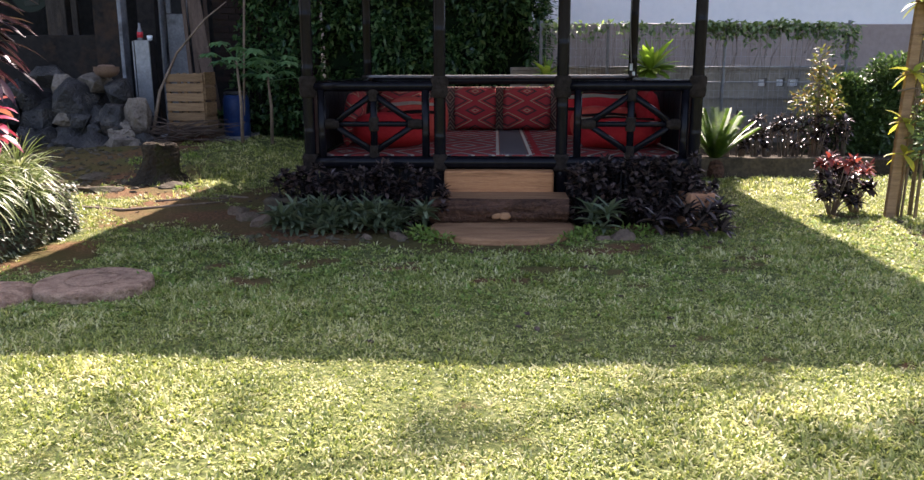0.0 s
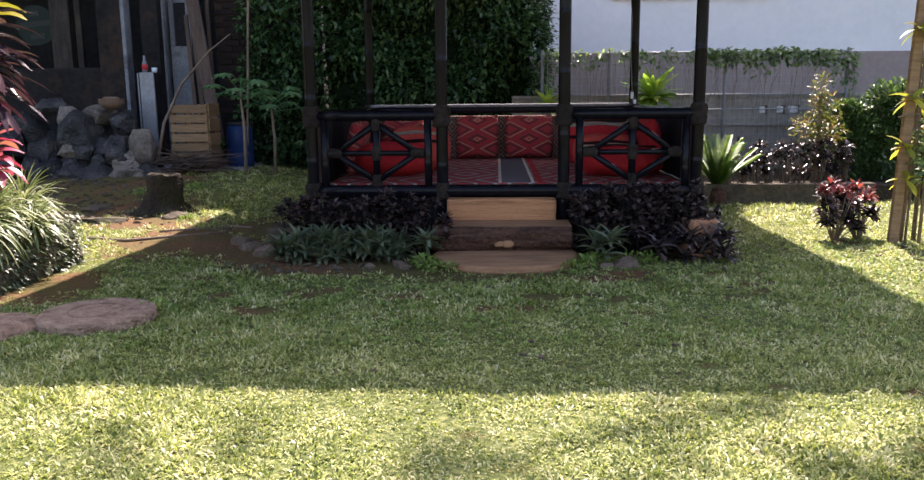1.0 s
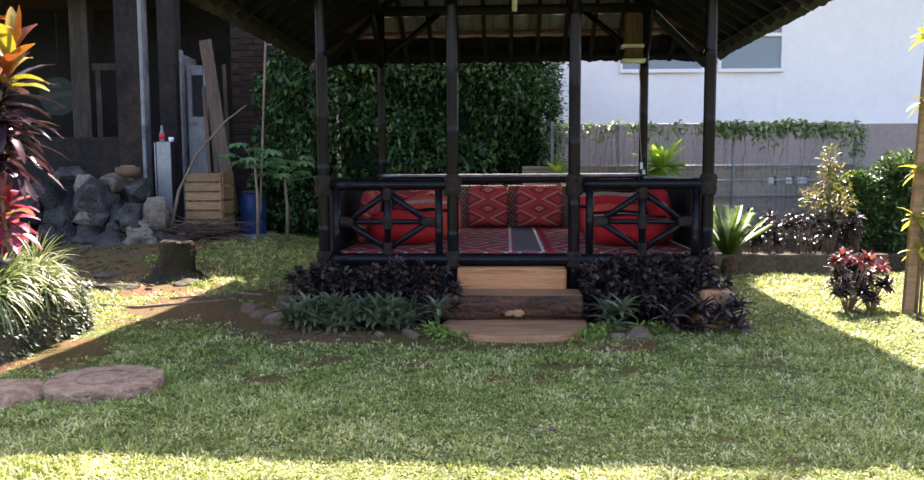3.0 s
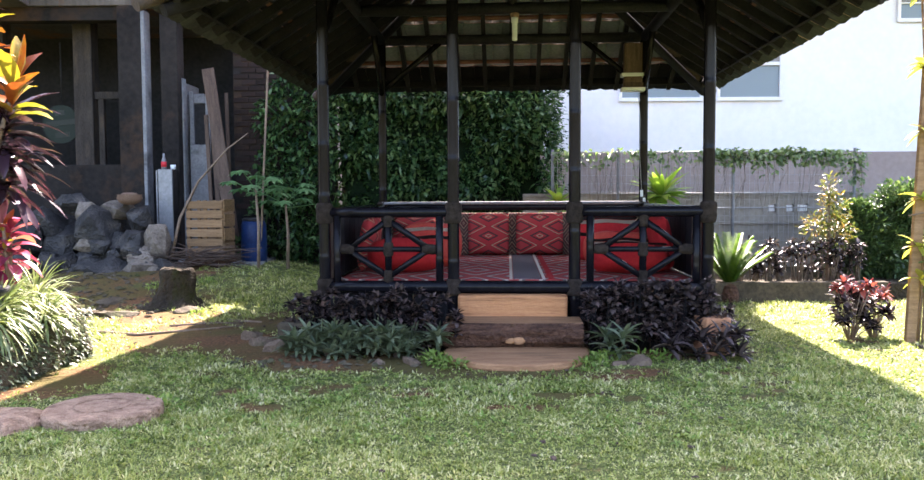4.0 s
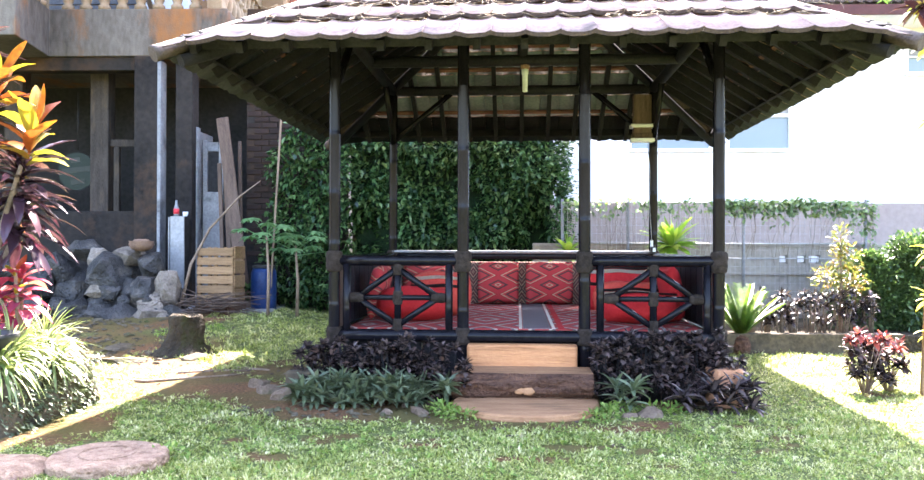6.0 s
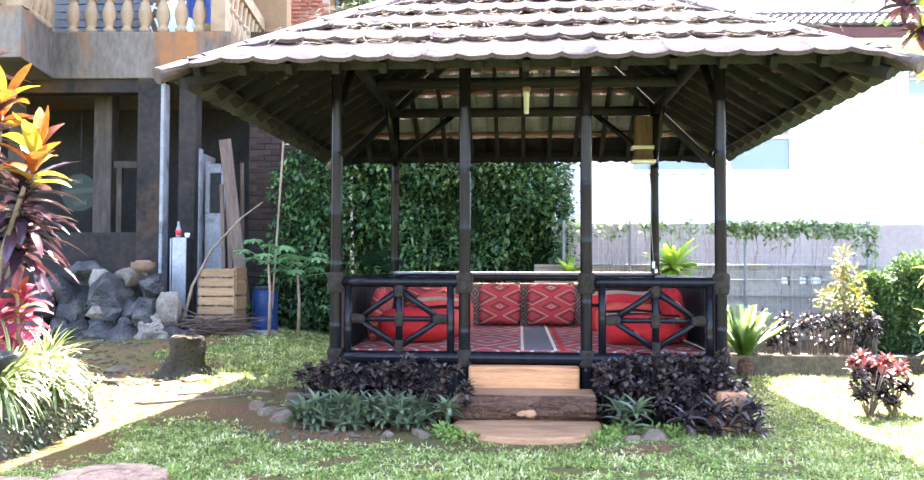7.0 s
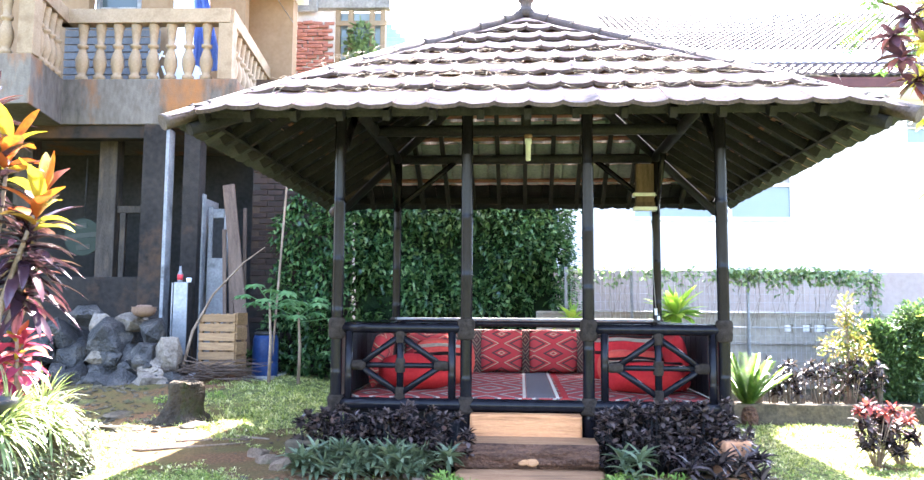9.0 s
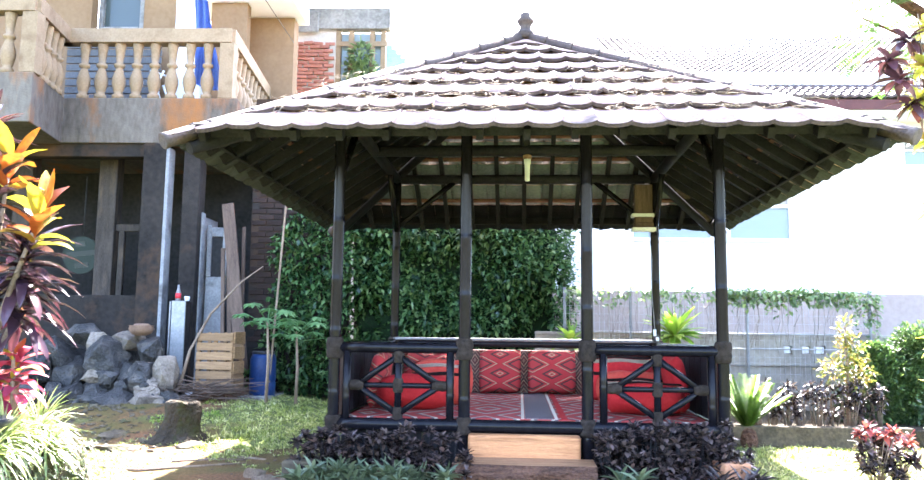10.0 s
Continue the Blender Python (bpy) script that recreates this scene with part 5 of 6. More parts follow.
part("body", lathe([(0.14, 0), (0.16, 0.02), (0.165, 0.2), (0.155, 0.22), (0.165, 0.24), (0.16, 0.5), (0.14, 0.56)], 20), BLUE, barrel)
part("lid", lathe([(0.135, 0.56), (0.145, 0.57), (0.145, 0.59), (0.12, 0.6)], 20), BLACK, barrel)

stump_bm = lathe([(0.34, -0.03), (0.24, 0.03), (0.19, 0.08), (0.165, 0.16), (0.155, 0.26), (0.15, 0.34), (0.145, 0.385), (0.12, 0.405), (0.08, 0.385), (0.03, 0.39)], 34)
for v in stump_bm.verts:
    k = 1 + 0.22 * noise.noise(v.co * 6) + 0.12 * noise.noise(v.co * 17) + 0.06 * noise.noise(v.co * 40)
    v.co = Vector((v.co.x * k, v.co.y * k, v.co.z * 0.9 + 0.02 * noise.noise(v.co * 14)))
single("tree_stump", stump_bm, STUMP, pose(-2.87, 7.62, 0.02), "mossy grey-brown cut tree stump", "stump")
for i, (x, y, w, d) in enumerate(((-3.2, 7.05, 0.42, 0.22), (-3.75, 7.1, 0.5, 0.24), (-2.6, 7.25, 0.28, 0.16), (-4.3, 7.4, 0.5, 0.3), (-3.6, 7.9, 0.4, 0.3), (-4.2, 8.3, 0.5, 0.4))):
    single("edging_stone", boulder(w, d, 0.07, 60 + i, 0.2, 3, 5), MOSS_STONE, pose(x, y, 0.02, 0, 0, 20 * i), "flat mossy stone set along the path", "stone", "path edging")
for i, pts in enumerate((((-2.5, 6.45), (-2.2, 6.6), (-1.95, 6.62)), ((-3.0, 6.2), (-2.6, 6.05), (-2.2, 6.3), (-1.9, 6.45)), ((-2.1, 6.75), (-1.95, 6.7), (-1.8, 6.66)))):
    single("tree_root", tube([(x, y, 0.004 + 0.008 * math.sin(3 * k)) for k, (x, y) in enumerate(pts)], [0.013, 0.011, 0.009, 0.005][: len(pts)], 8), TWIG, None, "bare root lying across the path", "root", "path roots")
sd = single("stepping_stone", disc(0.272, 0.05, 9, 0.05), SLAB, pose(-1.8, 3.78, 0), "round rough concrete stepping stone on the lawn", "stepping stone", "stepping stones")
ringb = tube([(math.cos(a) * 0.13, math.sin(a) * 0.13 * (1 + 0.05 * math.sin(3 * a)), 0.054 + 0.002 * math.sin(5 * a)) for a in (math.tau * k / 24 for k in range(25))], 0.005, 6, None, False)
ro = part("ring", ringb, SLAB, sd, "shallow ring pressed in the stone")
single("stepping_stone", boulder(0.5, 0.45, 0.13, 21, 0.12, 3, 3), SLAB, pose(-2.33, 3.66, 0.0), "flat brownish natural stone at the lawn's edge", "stepping stone", "stepping stones")

# planter with its plants at the lawn's left edge
planter = thing("planter", None, "low mossy stone planter at the lawn's edge", "planter")
bm = bmesh.new()
bmesh.ops.create_cube(bm, size=1.0)
bmesh.ops.subdivide_edges(bm, edges=bm.edges[:], cuts=14, use_grid_fill=True)
for v in bm.verts:
    v.co = Vector((-3.15 + v.co.x * 1.1, 4.75 + v.co.y * 1.05, 0.15 + v.co.z * 0.38))
    v.co += Vector((noise.noise(v.co * 5), noise.noise(v.co * 5 + Vector((9, 0, 0))), noise.noise(v.co * 5 + Vector((0, 9, 0))))) * 0.06
part("wall", bm, MOSS_STONE, planter, smooth=True)
r = random.Random(5)
for x, y, z, n, l in ((-2.78, 4.98, 0.3, 150, 0.33), (-2.74, 4.55, 0.3, 150, 0.33), (-3.0, 4.75, 0.3, 120, 0.38), (-2.9, 5.25, 0.22, 90, 0.34), (-2.66, 4.3, 0.27, 130, 0.3), (-2.6, 4.75, 0.22, 120, 0.26)):
    sp = thing("spider_plant", pose(x, y, z + 0.09), "pale green and white striped spider plant in the planter", "plant", "spider plants")
    part("leaves", leaf_mesh("leaves", rosette((0, 0, 0), n, l, 0.017, (20, 82), 2.1, r), SPIDER, 6, 0.3, "strap"), None, sp)
    part("crown", lathe([(0.03, -0.03), (0.035, 0.02), (0.01, 0.05)], 8), MOSS_STONE, sp)
lv = []
for _ in range(1500):
    z = 0.34 * r.random()
    if r.random() < 0.6:
        c, d = (-2.6 + r.gauss(0.02, 0.025), r.uniform(4.22, 5.28), z), (0.9, r.gauss(0, 0.5), r.gauss(0, 0.4))
    else:
        c, d = (r.uniform(-3.6, -2.6), 4.22 + r.gauss(-0.02, 0.025), z), (r.gauss(0, 0.5), -0.9, r.gauss(0, 0.4))
    lv.append((c, d, r.uniform(0.02, 0.045), r.uniform(0.012, 0.022), 0.7, r.uniform(-0.6, 0.6)))
part("moss", leaf_mesh("moss", lv, RHOEO, 2, 0.2, "oval"), None, planter, "small creeping leaves and moss on the planter wall")
bowl = thing("plant_bowl", pose(-2.83, 4.36, 0.22), "wide black plastic plant bowl", "pot")
part("bowl", lathe([(0.13, 0), (0.15, 0.02), (0.2, 0.3), (0.225, 0.31), (0.225, 0.335), (0.2, 0.335), (0.18, 0.28), (0.02, 0.27)], 26), BLACK, bowl)


def ti_plant(x, y, z0, stems, label):
    t = thing("ti_plant", pose(x, y, z0), label, "plant", "ti plants")
    for (tx, ty, tz), n, l, w, leaf, tilt in stems:
        part("stem", tube([(0, 0, 0), (tx * 0.3, ty * 0.3, tz * 0.5), (tx, ty, tz)], (0.022, 0.016, 0.01), 7), TWIG, t)
        lv = []
        for k in range(n):
            lv += rosette((tx * (0.9 + 0.1 * k / n), ty * (0.9 + 0.1 * k / n), tz - 0.2 + 0.24 * k / n), 1, l, w, (tilt[0] + (tilt[1] - tilt[0]) * k / n,) * 2, 0.9, rng)
            p, d, *rest = lv[-1]
            a = k * 2.39996 + tz * 5
            e = radians(tilt[0] + (tilt[1] - tilt[0]) * k / n)
            lv[-1] = (p, (math.cos(a) * math.cos(e), math.sin(a) * math.cos(e), math.sin(e)), *rest)
        part("leaves", leaf_mesh("leaves", lv, leaf, 5, 0.22, "strap" if leaf is TI_PURPLE else "oval"), None, t)
    return t


ti_plant(-2.8, 4.4, 0.5, (((0.12, 0.15, 0.98), 38, 0.36, 0.072, TI_PURPLE, (-25, 55)), ((0.05, 0.3, 0.75), 26, 0.34, 0.07, TI_PURPLE, (-25, 45)), ((0.2, 0.12, 1.2), 15, 0.27, 0.1, TI_YELLOW, (25, 82)),
                           ((-0.02, 0.15, 1.5), 15, 0.28, 0.1, TI_YELLOW, (20, 82)), ((-0.1, 0.1, 1.32), 28, 0.36, 0.07, TI_PURPLE, (-20, 60)), ((-0.2, 0.2, 1.75), 20, 0.3, 0.06, TI_PURPLE, (0, 75))),
         "tall ti plant with dark purple and yellow-orange leaves")
ti_plant(-2.83, 4.8, 0.24, (((0.0, 0.02, 0.6), 24, 0.2, 0.075, TI_PINK, (-5, 50)), ((-0.1, -0.05, 0.52), 18, 0.19, 0.07, TI_PINK, (-10, 45)), ((0.0, -0.05, 0.66), 5, 0.15, 0.05, TI_YELLOW, (40, 80))), "bright pink and red ti plant")

# ---- planting round the gazebo ----
def purple_shrub(x, y, w, h, n, seed):
    q = random.Random(seed)
    s = thing("purple_shrub", pose(x, y, 0), "dark purple leafy shrub at the gazebo's foot", "shrub", "purple shrubs")
    lv = []
    for k in range(n):
        c = Vector((q.uniform(-w, w), q.uniform(-0.15, 0.08), h * (0.1 + 0.9 * q.random())))
        part("stem", tube([(c.x * 0.4, c.y * 0.3 + 0.05, -0.02), (c.x * 0.8, c.y * 0.7, c.z * 0.6), c], (0.005, 0.004, 0.003), 5), BEAM, s)
        lv += rosette(c, 19, 0.064, 0.031, (-20, 65), 0.35, q)
    part("foliage", leaf_mesh("foliage", lv, PURPLE, 3, 0.2, "oval"), None, s)


for k in range(7):
    purple_shrub(-1.16 + 0.15 * k, 5.5 - 0.02 * k + 0.05 * (k % 2), 0.14, 0.37 + 0.03 * (k % 3), 26, 100 + k)
for k in range(7):
    purple_shrub(0.84 + 0.125 * k, 5.4 + 0.05 * (k % 2), 0.12, 0.4 + 0.04 * (k % 3), 40, 200 + k)


def rhoeo(x, y, n, l, mat_, label, seed, group):
    q = random.Random(seed)
    s = thing("border_plant", pose(x, y, 0), label, "plant", group)
    lv = []
    for _ in range(n):
        c = (q.uniform(-0.13, 0.13), q.uniform(-0.09, 0.09), q.uniform(0.02, 0.16))
        lv += rosette(c, 11, l, 0.032, (2, 68), 0.75, q)
    part("leaves", leaf_mesh("leaves", lv, mat_, 4, 0.35, "strap"), None, s)
    part("crown", lathe([(0.025, -0.03), (0.02, 0.02), (0.01, 0.04)], 8), OLD_WOOD, s)


for k in range(6):
    rhoeo(-1.14 + 0.155 * k, 5.2 + 0.05 * (k % 2), 14, 0.135, RHOEO, "grey-green sword-leaved border plant", 300 + k, "border plants")
for k, x in enumerate((0.87, 1.3, 1.48, 1.64)):
    rhoeo(x, 5.08 + 0.03 * (k % 2), 5, 0.14, RHOEO if k == 0 else PURPLE, "low grey-green border plant" if k == 0 else "low dark purple sword-leaved border plant", 320 + k, "border plants")
for k, (x, y) in enumerate(((-0.27, 5.02), (-0.21, 4.92), (-0.12, 4.83), (0.67, 4.85), (0.76, 4.95), (0.82, 5.04), (1.05, 5.05), (1.15, 5.0), (-2.45, 7.05), (-1.55, 3.9), (-2.9, 8.6), (-3.4, 8.4))):
    q = random.Random(400 + k)
    s = thing("weed", pose(x, y, float(relief(x, y))), "small fresh green weed at a stone's edge", "weed", "weeds")
    part("leaves", leaf_mesh("leaves", ball_leaves((0, 0, 0.02), (0.1, 0.1, 0.055), 90, 0.036, 0.018, q), WEED, 2, 0.2, "oval"), None, s)
    part("stem", tube(((0, 0, -0.01), (0.01, 0, 0.07)), 0.004, 5), WEED, s)
for i, (x, y, w, h) in enumerate(((-1.52, 5.62, 0.2, 0.15), (-1.37, 5.4, 0.22, 0.14), (-1.66, 5.86, 0.2, 0.14), (-0.62, 5.0, 0.12, 0.05), (-0.4, 5.0, 0.15, 0.09), (1.0, 4.98, 0.16, 0.1), (0.88, 4.95, 0.1, 0.06))):
    single("edging_stone", boulder(w, w * 0.7, h, 80 + i, 0.2, 2, 5), SMALL_STONE, pose(x, y, h * 0.05, 0, 0, 31 * i), "small brown edging stone round the gazebo bed", "stone", "bed edging")
single("brick_block", box(-0.09, 0.09, -0.09, 0.09, 0, 0.25, 0.012), BRICKISH, pose(1.57, 5.3, 0, 0, 0, 12), "weathered orange brick pier at the gazebo's corner", "block")
single("stone_block", box(-0.12, 0.12, -0.09, 0.09, 0, 0.19, 0.02), CURB, pose(-1.24, 5.52, 0, 0, 0, -5), "grey concrete block at the gazebo's corner", "block")

# ---- hedge and trees behind ----
def hedge():
    q = np.random.RandomState(4)
    s = thing("tall_hedge", None, "tall dense dark green hedge behind the gazebo", "hedge")
    lv = []
    for _ in range(17000):
        x, z = q.uniform(-3.3, 1.12), q.uniform(0.2, 2.8)
        lim_l = -2.95 + 0.5 * smooth_step(1.9, 2.8, z) - 0.1 * math.sin(z * 3.1) + 0.12 * noise.noise(Vector((z * 3, 0, 0)))
        lim_r = 0.98 + 0.16 * noise.noise(Vector((z * 2.5, 5, 0)))
        if x < lim_l or x > lim_r:
            continue
        y = 10.75 - 0.45 * (0.5 + noise.noise(Vector((x * 1.3, z * 1.3, 2)))) - 0.3 * noise.noise(Vector((x * 3.5, z * 3.5, 7))) + abs(q.normal(0, 0.08))
        d = (q.normal(0, 0.6), -0.6 + q.normal(0, 0.5), q.normal(0.1, 0.6))
        lv.append(((x, y, z), d, q.uniform(0.07, 0.13), q.uniform(0.04, 0.065), 0.6, q.uniform(-0.8, 0.8)))
    for _ in range(2500):
        z, y = q.uniform(0.2, 2.75), q.uniform(10.4, 11.2)
        lv.append(((1.02 + q.normal(0, 0.07), y, z), (0.7, q.normal(0, 0.5), q.normal(0.2, 0.5)), q.uniform(0.05, 0.1), 0.035, 0.5, q.uniform(-0.8, 0.8)))
    part("foliage", leaf_mesh("foliage", lv, HEDGE, 2, 0.2, "oval"), None, s)
    # Solid core behind the leaves, coloured as the hedge's inner shade.
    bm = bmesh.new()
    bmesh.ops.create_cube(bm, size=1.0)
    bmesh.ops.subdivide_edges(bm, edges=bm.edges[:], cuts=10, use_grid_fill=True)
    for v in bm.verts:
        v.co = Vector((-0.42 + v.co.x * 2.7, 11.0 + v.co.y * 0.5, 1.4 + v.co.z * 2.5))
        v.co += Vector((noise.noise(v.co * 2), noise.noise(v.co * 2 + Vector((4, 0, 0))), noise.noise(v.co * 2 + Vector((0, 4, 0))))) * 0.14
    part("inner_growth", bm, HEDGE_SHADE, s)
    for x in (-1.4, -0.6, 0.2, 0.8):
        part("trunk", tube(((x, 10.95, 0.1), (x + 0.05, 11.0, 1.3)), (0.04, 0.03), 7), TWIG, s)


hedge()


def papaya(x, y, h, seed):
    q = random.Random(seed)
    s = thing("papaya_plant", pose(x, y, 0.19), "young papaya plant with deeply cut green leaves", "plant", "papaya plants")
    part("trunk", tube([(0, 0, -0.02), (0.01, 0, h * 0.5), (-0.02, 0, h)], (0.022, 0.018, 0.012), 8), TWIG, s)
    lv = []
    for k in range(9):
        a, e = k * 2.4, radians(5 + 55 * k / 9)
        l = q.uniform(0.25, 0.42)
        tip = Vector((math.cos(a) * math.cos(e) * l, math.sin(a) * math.cos(e) * l, h - 0.1 + math.sin(e) * l))
        part("leaf_stalk", tube([(-0.02, 0, h - 0.12 + k * 0.012), tip], (0.007, 0.004), 5), PAPAYA, s)
        for j in range(7):
            b = a + (j - 3) * 0.62
            size = 0.19 * (1 - 0.09 * abs(j - 3))
            lv.append((tip, (math.cos(b), math.sin(b), -0.12), size, 0.055, 0.5, 0.0))
            for sgn in (-1, 1):
                lv.append((tip + Vector((math.cos(b), math.sin(b), -0.15)) * size * 0.45, (math.cos(b + sgn * 0.7), math.sin(b + sgn * 0.7), -0.2), size * 0.42, 0.03, 0.4, 0.0))
    part("leaves", leaf_mesh("leaves", lv, PAPAYA, 3, 0.08, "oval"), None, s)


papaya(-2.62, 9.6, 1.0, 1)
papaya(-2.3, 9.75, 0.85, 2)
for i, (x, y, z, n) in enumerate(((2.2, 9.5, 1.14, 58), (1.0, 9.7, 1.06, 30))):
    s = thing("lime_shrub", pose(x, y, 0), "lime-green broad-leaved shrub behind the gazebo", "shrub", "lime shrubs")
    part("trunk", tube([(0, 0, -0.02), (0.02, 0, 0.5), (0, 0, z - 0.1)], (0.03, 0.025, 0.012), 8), TWIG, s)
    part("leaves", leaf_mesh("leaves", rosette((0, 0, z - 0.1), n, 0.38 if i == 0 else 0.26, 0.08, (-15, 78), 0.5, rng), LIME, 5, 0.15, "oval"), None, s)

# ---- right-hand side ----
def frond(bm_leaves, base, a, e, l, q):
    """A stiff feather-like frond: leaflets along a rising rib."""
    d = Vector((math.cos(a) * math.cos(e), math.sin(a) * math.cos(e), math.sin(e)))
    p = Vector(base)
    for k in range(24):
        d = (d - Vector((0, 0, 0.02))).normalized()
        p = p + d * l / 24
        side = d.cross(Vector((0, 0, 1))).normalized()
        size = 0.1 * math.sin(math.pi * (0.1 + 0.78 * k / 24)) ** 0.7
        for s in (-1, 1):
            bm_leaves.append((p.copy(), side * s + d * 0.8, size, 0.034, 0.1, s * 0.15))


def cycad(x, y, label):
    q = random.Random(8)
    s = thing("cycad", pose(x, y, 0), label, "palm")
    part("trunk", lathe([(0.09, -0.02), (0.1, 0.08), (0.08, 0.16), (0.03, 0.2)], 12), BARK, s)
    for k in range(20):
        lv = []
        a, e = k * 2.39996, radians(50 + 34 * k / 20)
        frond(lv, (0, 0, 0.15), a, e, 0.52, q)
        part("frond", leaf_mesh("frond", lv, CYCAD, 2, 0.1, "strap"), None, s)


cycad(2.5, 7.9, "bright green cycad with stiff upright fronds")
CB = 7.85
curb = single("garden_curb", box(2.0, 4.05, CB, CB + 0.12, -0.05, 0.2, 0.012), CURB, None, "stained concrete curb of a raised bed", "curb", kind="structure")
single("raised_bed", box(2.0, 6.0, CB + 0.122, 9.9, -0.05, 0.17, 0.01), STUMP, None, "dark soil of the raised bed", "soil", kind="structure")
for k in range(9):
    q = random.Random(500 + k)
    x = 2.7 + k * 0.15
    s = thing("dark_shrub", pose(x, CB + 0.35 + 0.06 * (k % 2), 0.17), "row of thin dark-leaved shrubs on the raised bed", "shrub", "dark bed shrubs")
    lv = []
    for j in range(10):
        c = Vector((q.uniform(-0.09, 0.09), q.uniform(-0.08, 0.08), 0.08 + 0.34 * q.random()))
        part("stem", tube([(c.x * 0.5, c.y * 0.5, -0.02), c], (0.007, 0.004), 5), TWIG, s)
        lv += rosette(c, 12, 0.085, 0.033, (-20, 70), 0.8, q)
    part("foliage", leaf_mesh("foliage", lv, PURPLE, 3, 0.2, "oval"), None, s)


def crown_shrub(name, x, y, z0, stems, blobs, leaf, l, w, label, category="shrub", group="", seed=1, density=900):
    q = random.Random(seed)
    s = thing(name, pose(x, y, z0), label, category, group)
    for pts, rad in stems:
        part("trunk", tube(pts, rad, 7), TWIG, s)
    lv = []
    for c, rr in blobs:
        lv += ball_leaves(c, rr, int(density * (rr[0] * rr[2]) ** 0.8 / 0.1), l, w, q, 0.8)
    part("foliage", leaf_mesh("foliage", lv, leaf, 3, 0.2, "oval"), None, s)
    return s


crown_shrub("golden_shrub", 3.66, 8.35, 0.17, (([(0, 0, -0.02), (0.01, 0, 0.4), (0, 0, 1.0)], (0.02, 0.016, 0.006)),),
            (((0, 0, 0.95), (0.09, 0.09, 0.2)), ((0.06, 0, 0.75), (0.2, 0.16, 0.2)), ((-0.1, 0, 0.55), (0.2, 0.16, 0.18)), ((0.12, 0, 0.5), (0.2, 0.16, 0.18))), GOLD, 0.055, 0.022, "slender golden-leaved shrub in the raised bed", seed=31, density=280)
crown_shrub("green_bush", 4.5, 8.75, 0.14, (([(0, 0, 0), (0, 0, 0.4), (0.02, 0, 0.7)], (0.04, 0.03, 0.015)),),
            (((-0.3, 0, 0.42), (0.45, 0.4, 0.42)), ((0.25, 0.1, 0.5), (0.5, 0.4, 0.45)), ((0.0, -0.1, 0.25), (0.62, 0.4, 0.35)), ((0.75, 0, 0.45), (0.5, 0.4, 0.5)), ((-0.35, 0, 0.7), (0.22, 0.2, 0.18)), ((0.15, 0, 0.78), (0.4, 0.3, 0.3)), ((0.7, 0, 0.85), (0.4, 0.3, 0.3)), ((-0.55, -0.1, 0.2), (0.3, 0.3, 0.3))), BUSH, 0.055, 0.026, "rounded dense green bush by the fence", seed=32, density=2300)
for i, (x, y, h) in enumerate(((2.74, 5.85, 0.44), (2.96, 5.95, 0.36))):
    q = random.Random(600 + i)
    s = thing("red_shrub", pose(x, y, 0), "small shrub with glossy dark and red-tipped leaves", "shrub", "red shrubs")
    lo, hi = [], []
    for j in range(24):
        c = Vector((q.uniform(-0.13, 0.13), q.uniform(-0.12, 0.12), h * (0.2 + 0.75 * q.random())))
        part("stem", tube([(c.x * 0.15, c.y * 0.15, -0.02), (c.x * 0.5, c.y * 0.5, c.z * 0.5), c], (0.005, 0.004, 0.003), 5), TWIG, s)
        (hi if c.z > h * 0.8 else lo).extend(rosette(c, 14, 0.08, 0.036, (-20, 70), 0.7, q))
    part("foliage", leaf_mesh("foliage", lo, PURPLE, 3, 0.2, "oval"), None, s)
    part("young_leaves", leaf_mesh("young_leaves", hi or lo[:5], RED_LEAF, 3, 0.2, "oval"), None, s, "bright red young leaves")

# climbing croton on a wooden stake
stake = thing("wooden_stake", pose(3.1, 5.72, 0), "weathered flat timber stake driven in the ground", "stake")
part("board", box(-0.035, 0.035, -0.02, 0.02, -0.05, 2.7, 0.006, None, pose(0, 0, 0, 0, 2.4, 0)), CRATE, stake)
part("tie", tube([(-0.05, -0.03, 0.9), (0.06, -0.03, 0.92), (0.14, 0.0, 0.91)], 0.006, 6), TWIG, stake)
cr = thing("croton_climber", pose(3.24, 5.75, 0), "tall croton with yellow and red leaves on twiggy stems", "plant")
q = random.Random(77)
for k in range(9):
    a = q.uniform(0, 6.28)
    x, y = 0.08 * math.cos(a), 0.07 * math.sin(a)
    part("stem", tube([(x, y, -0.02), (x * 0.8 + 0.02, y, 0.8), (x * 0.6, y, 1.7), (x * 1.6 - 0.02, y, 2.7 + 0.1 * k)], (0.01, 0.008, 0.007, 0.004), 6), TWIG, cr)
lv = []
for z, n, dx in ((1.02, 12, -0.1), (0.68, 10, -0.12), (0.45, 8, -0.1), (1.5, 12, -0.08), (1.95, 16, -0.1), (2.2, 16, 0.0), (2.45, 18, -0.12), (2.75, 26, -0.15), (3.0, 26, -0.1), (3.3, 24, -0.05), (1.3, 10, 0.05), (0.85, 10, 0.08)):
    lv += rosette((dx * 0.9, -0.05, z), n, 0.15, 0.06, (-35, 60), 0.7, q)
part("leaves", leaf_mesh("leaves", lv, CROTON, 4, 0.15, "oval"), None, cr)
lv = []
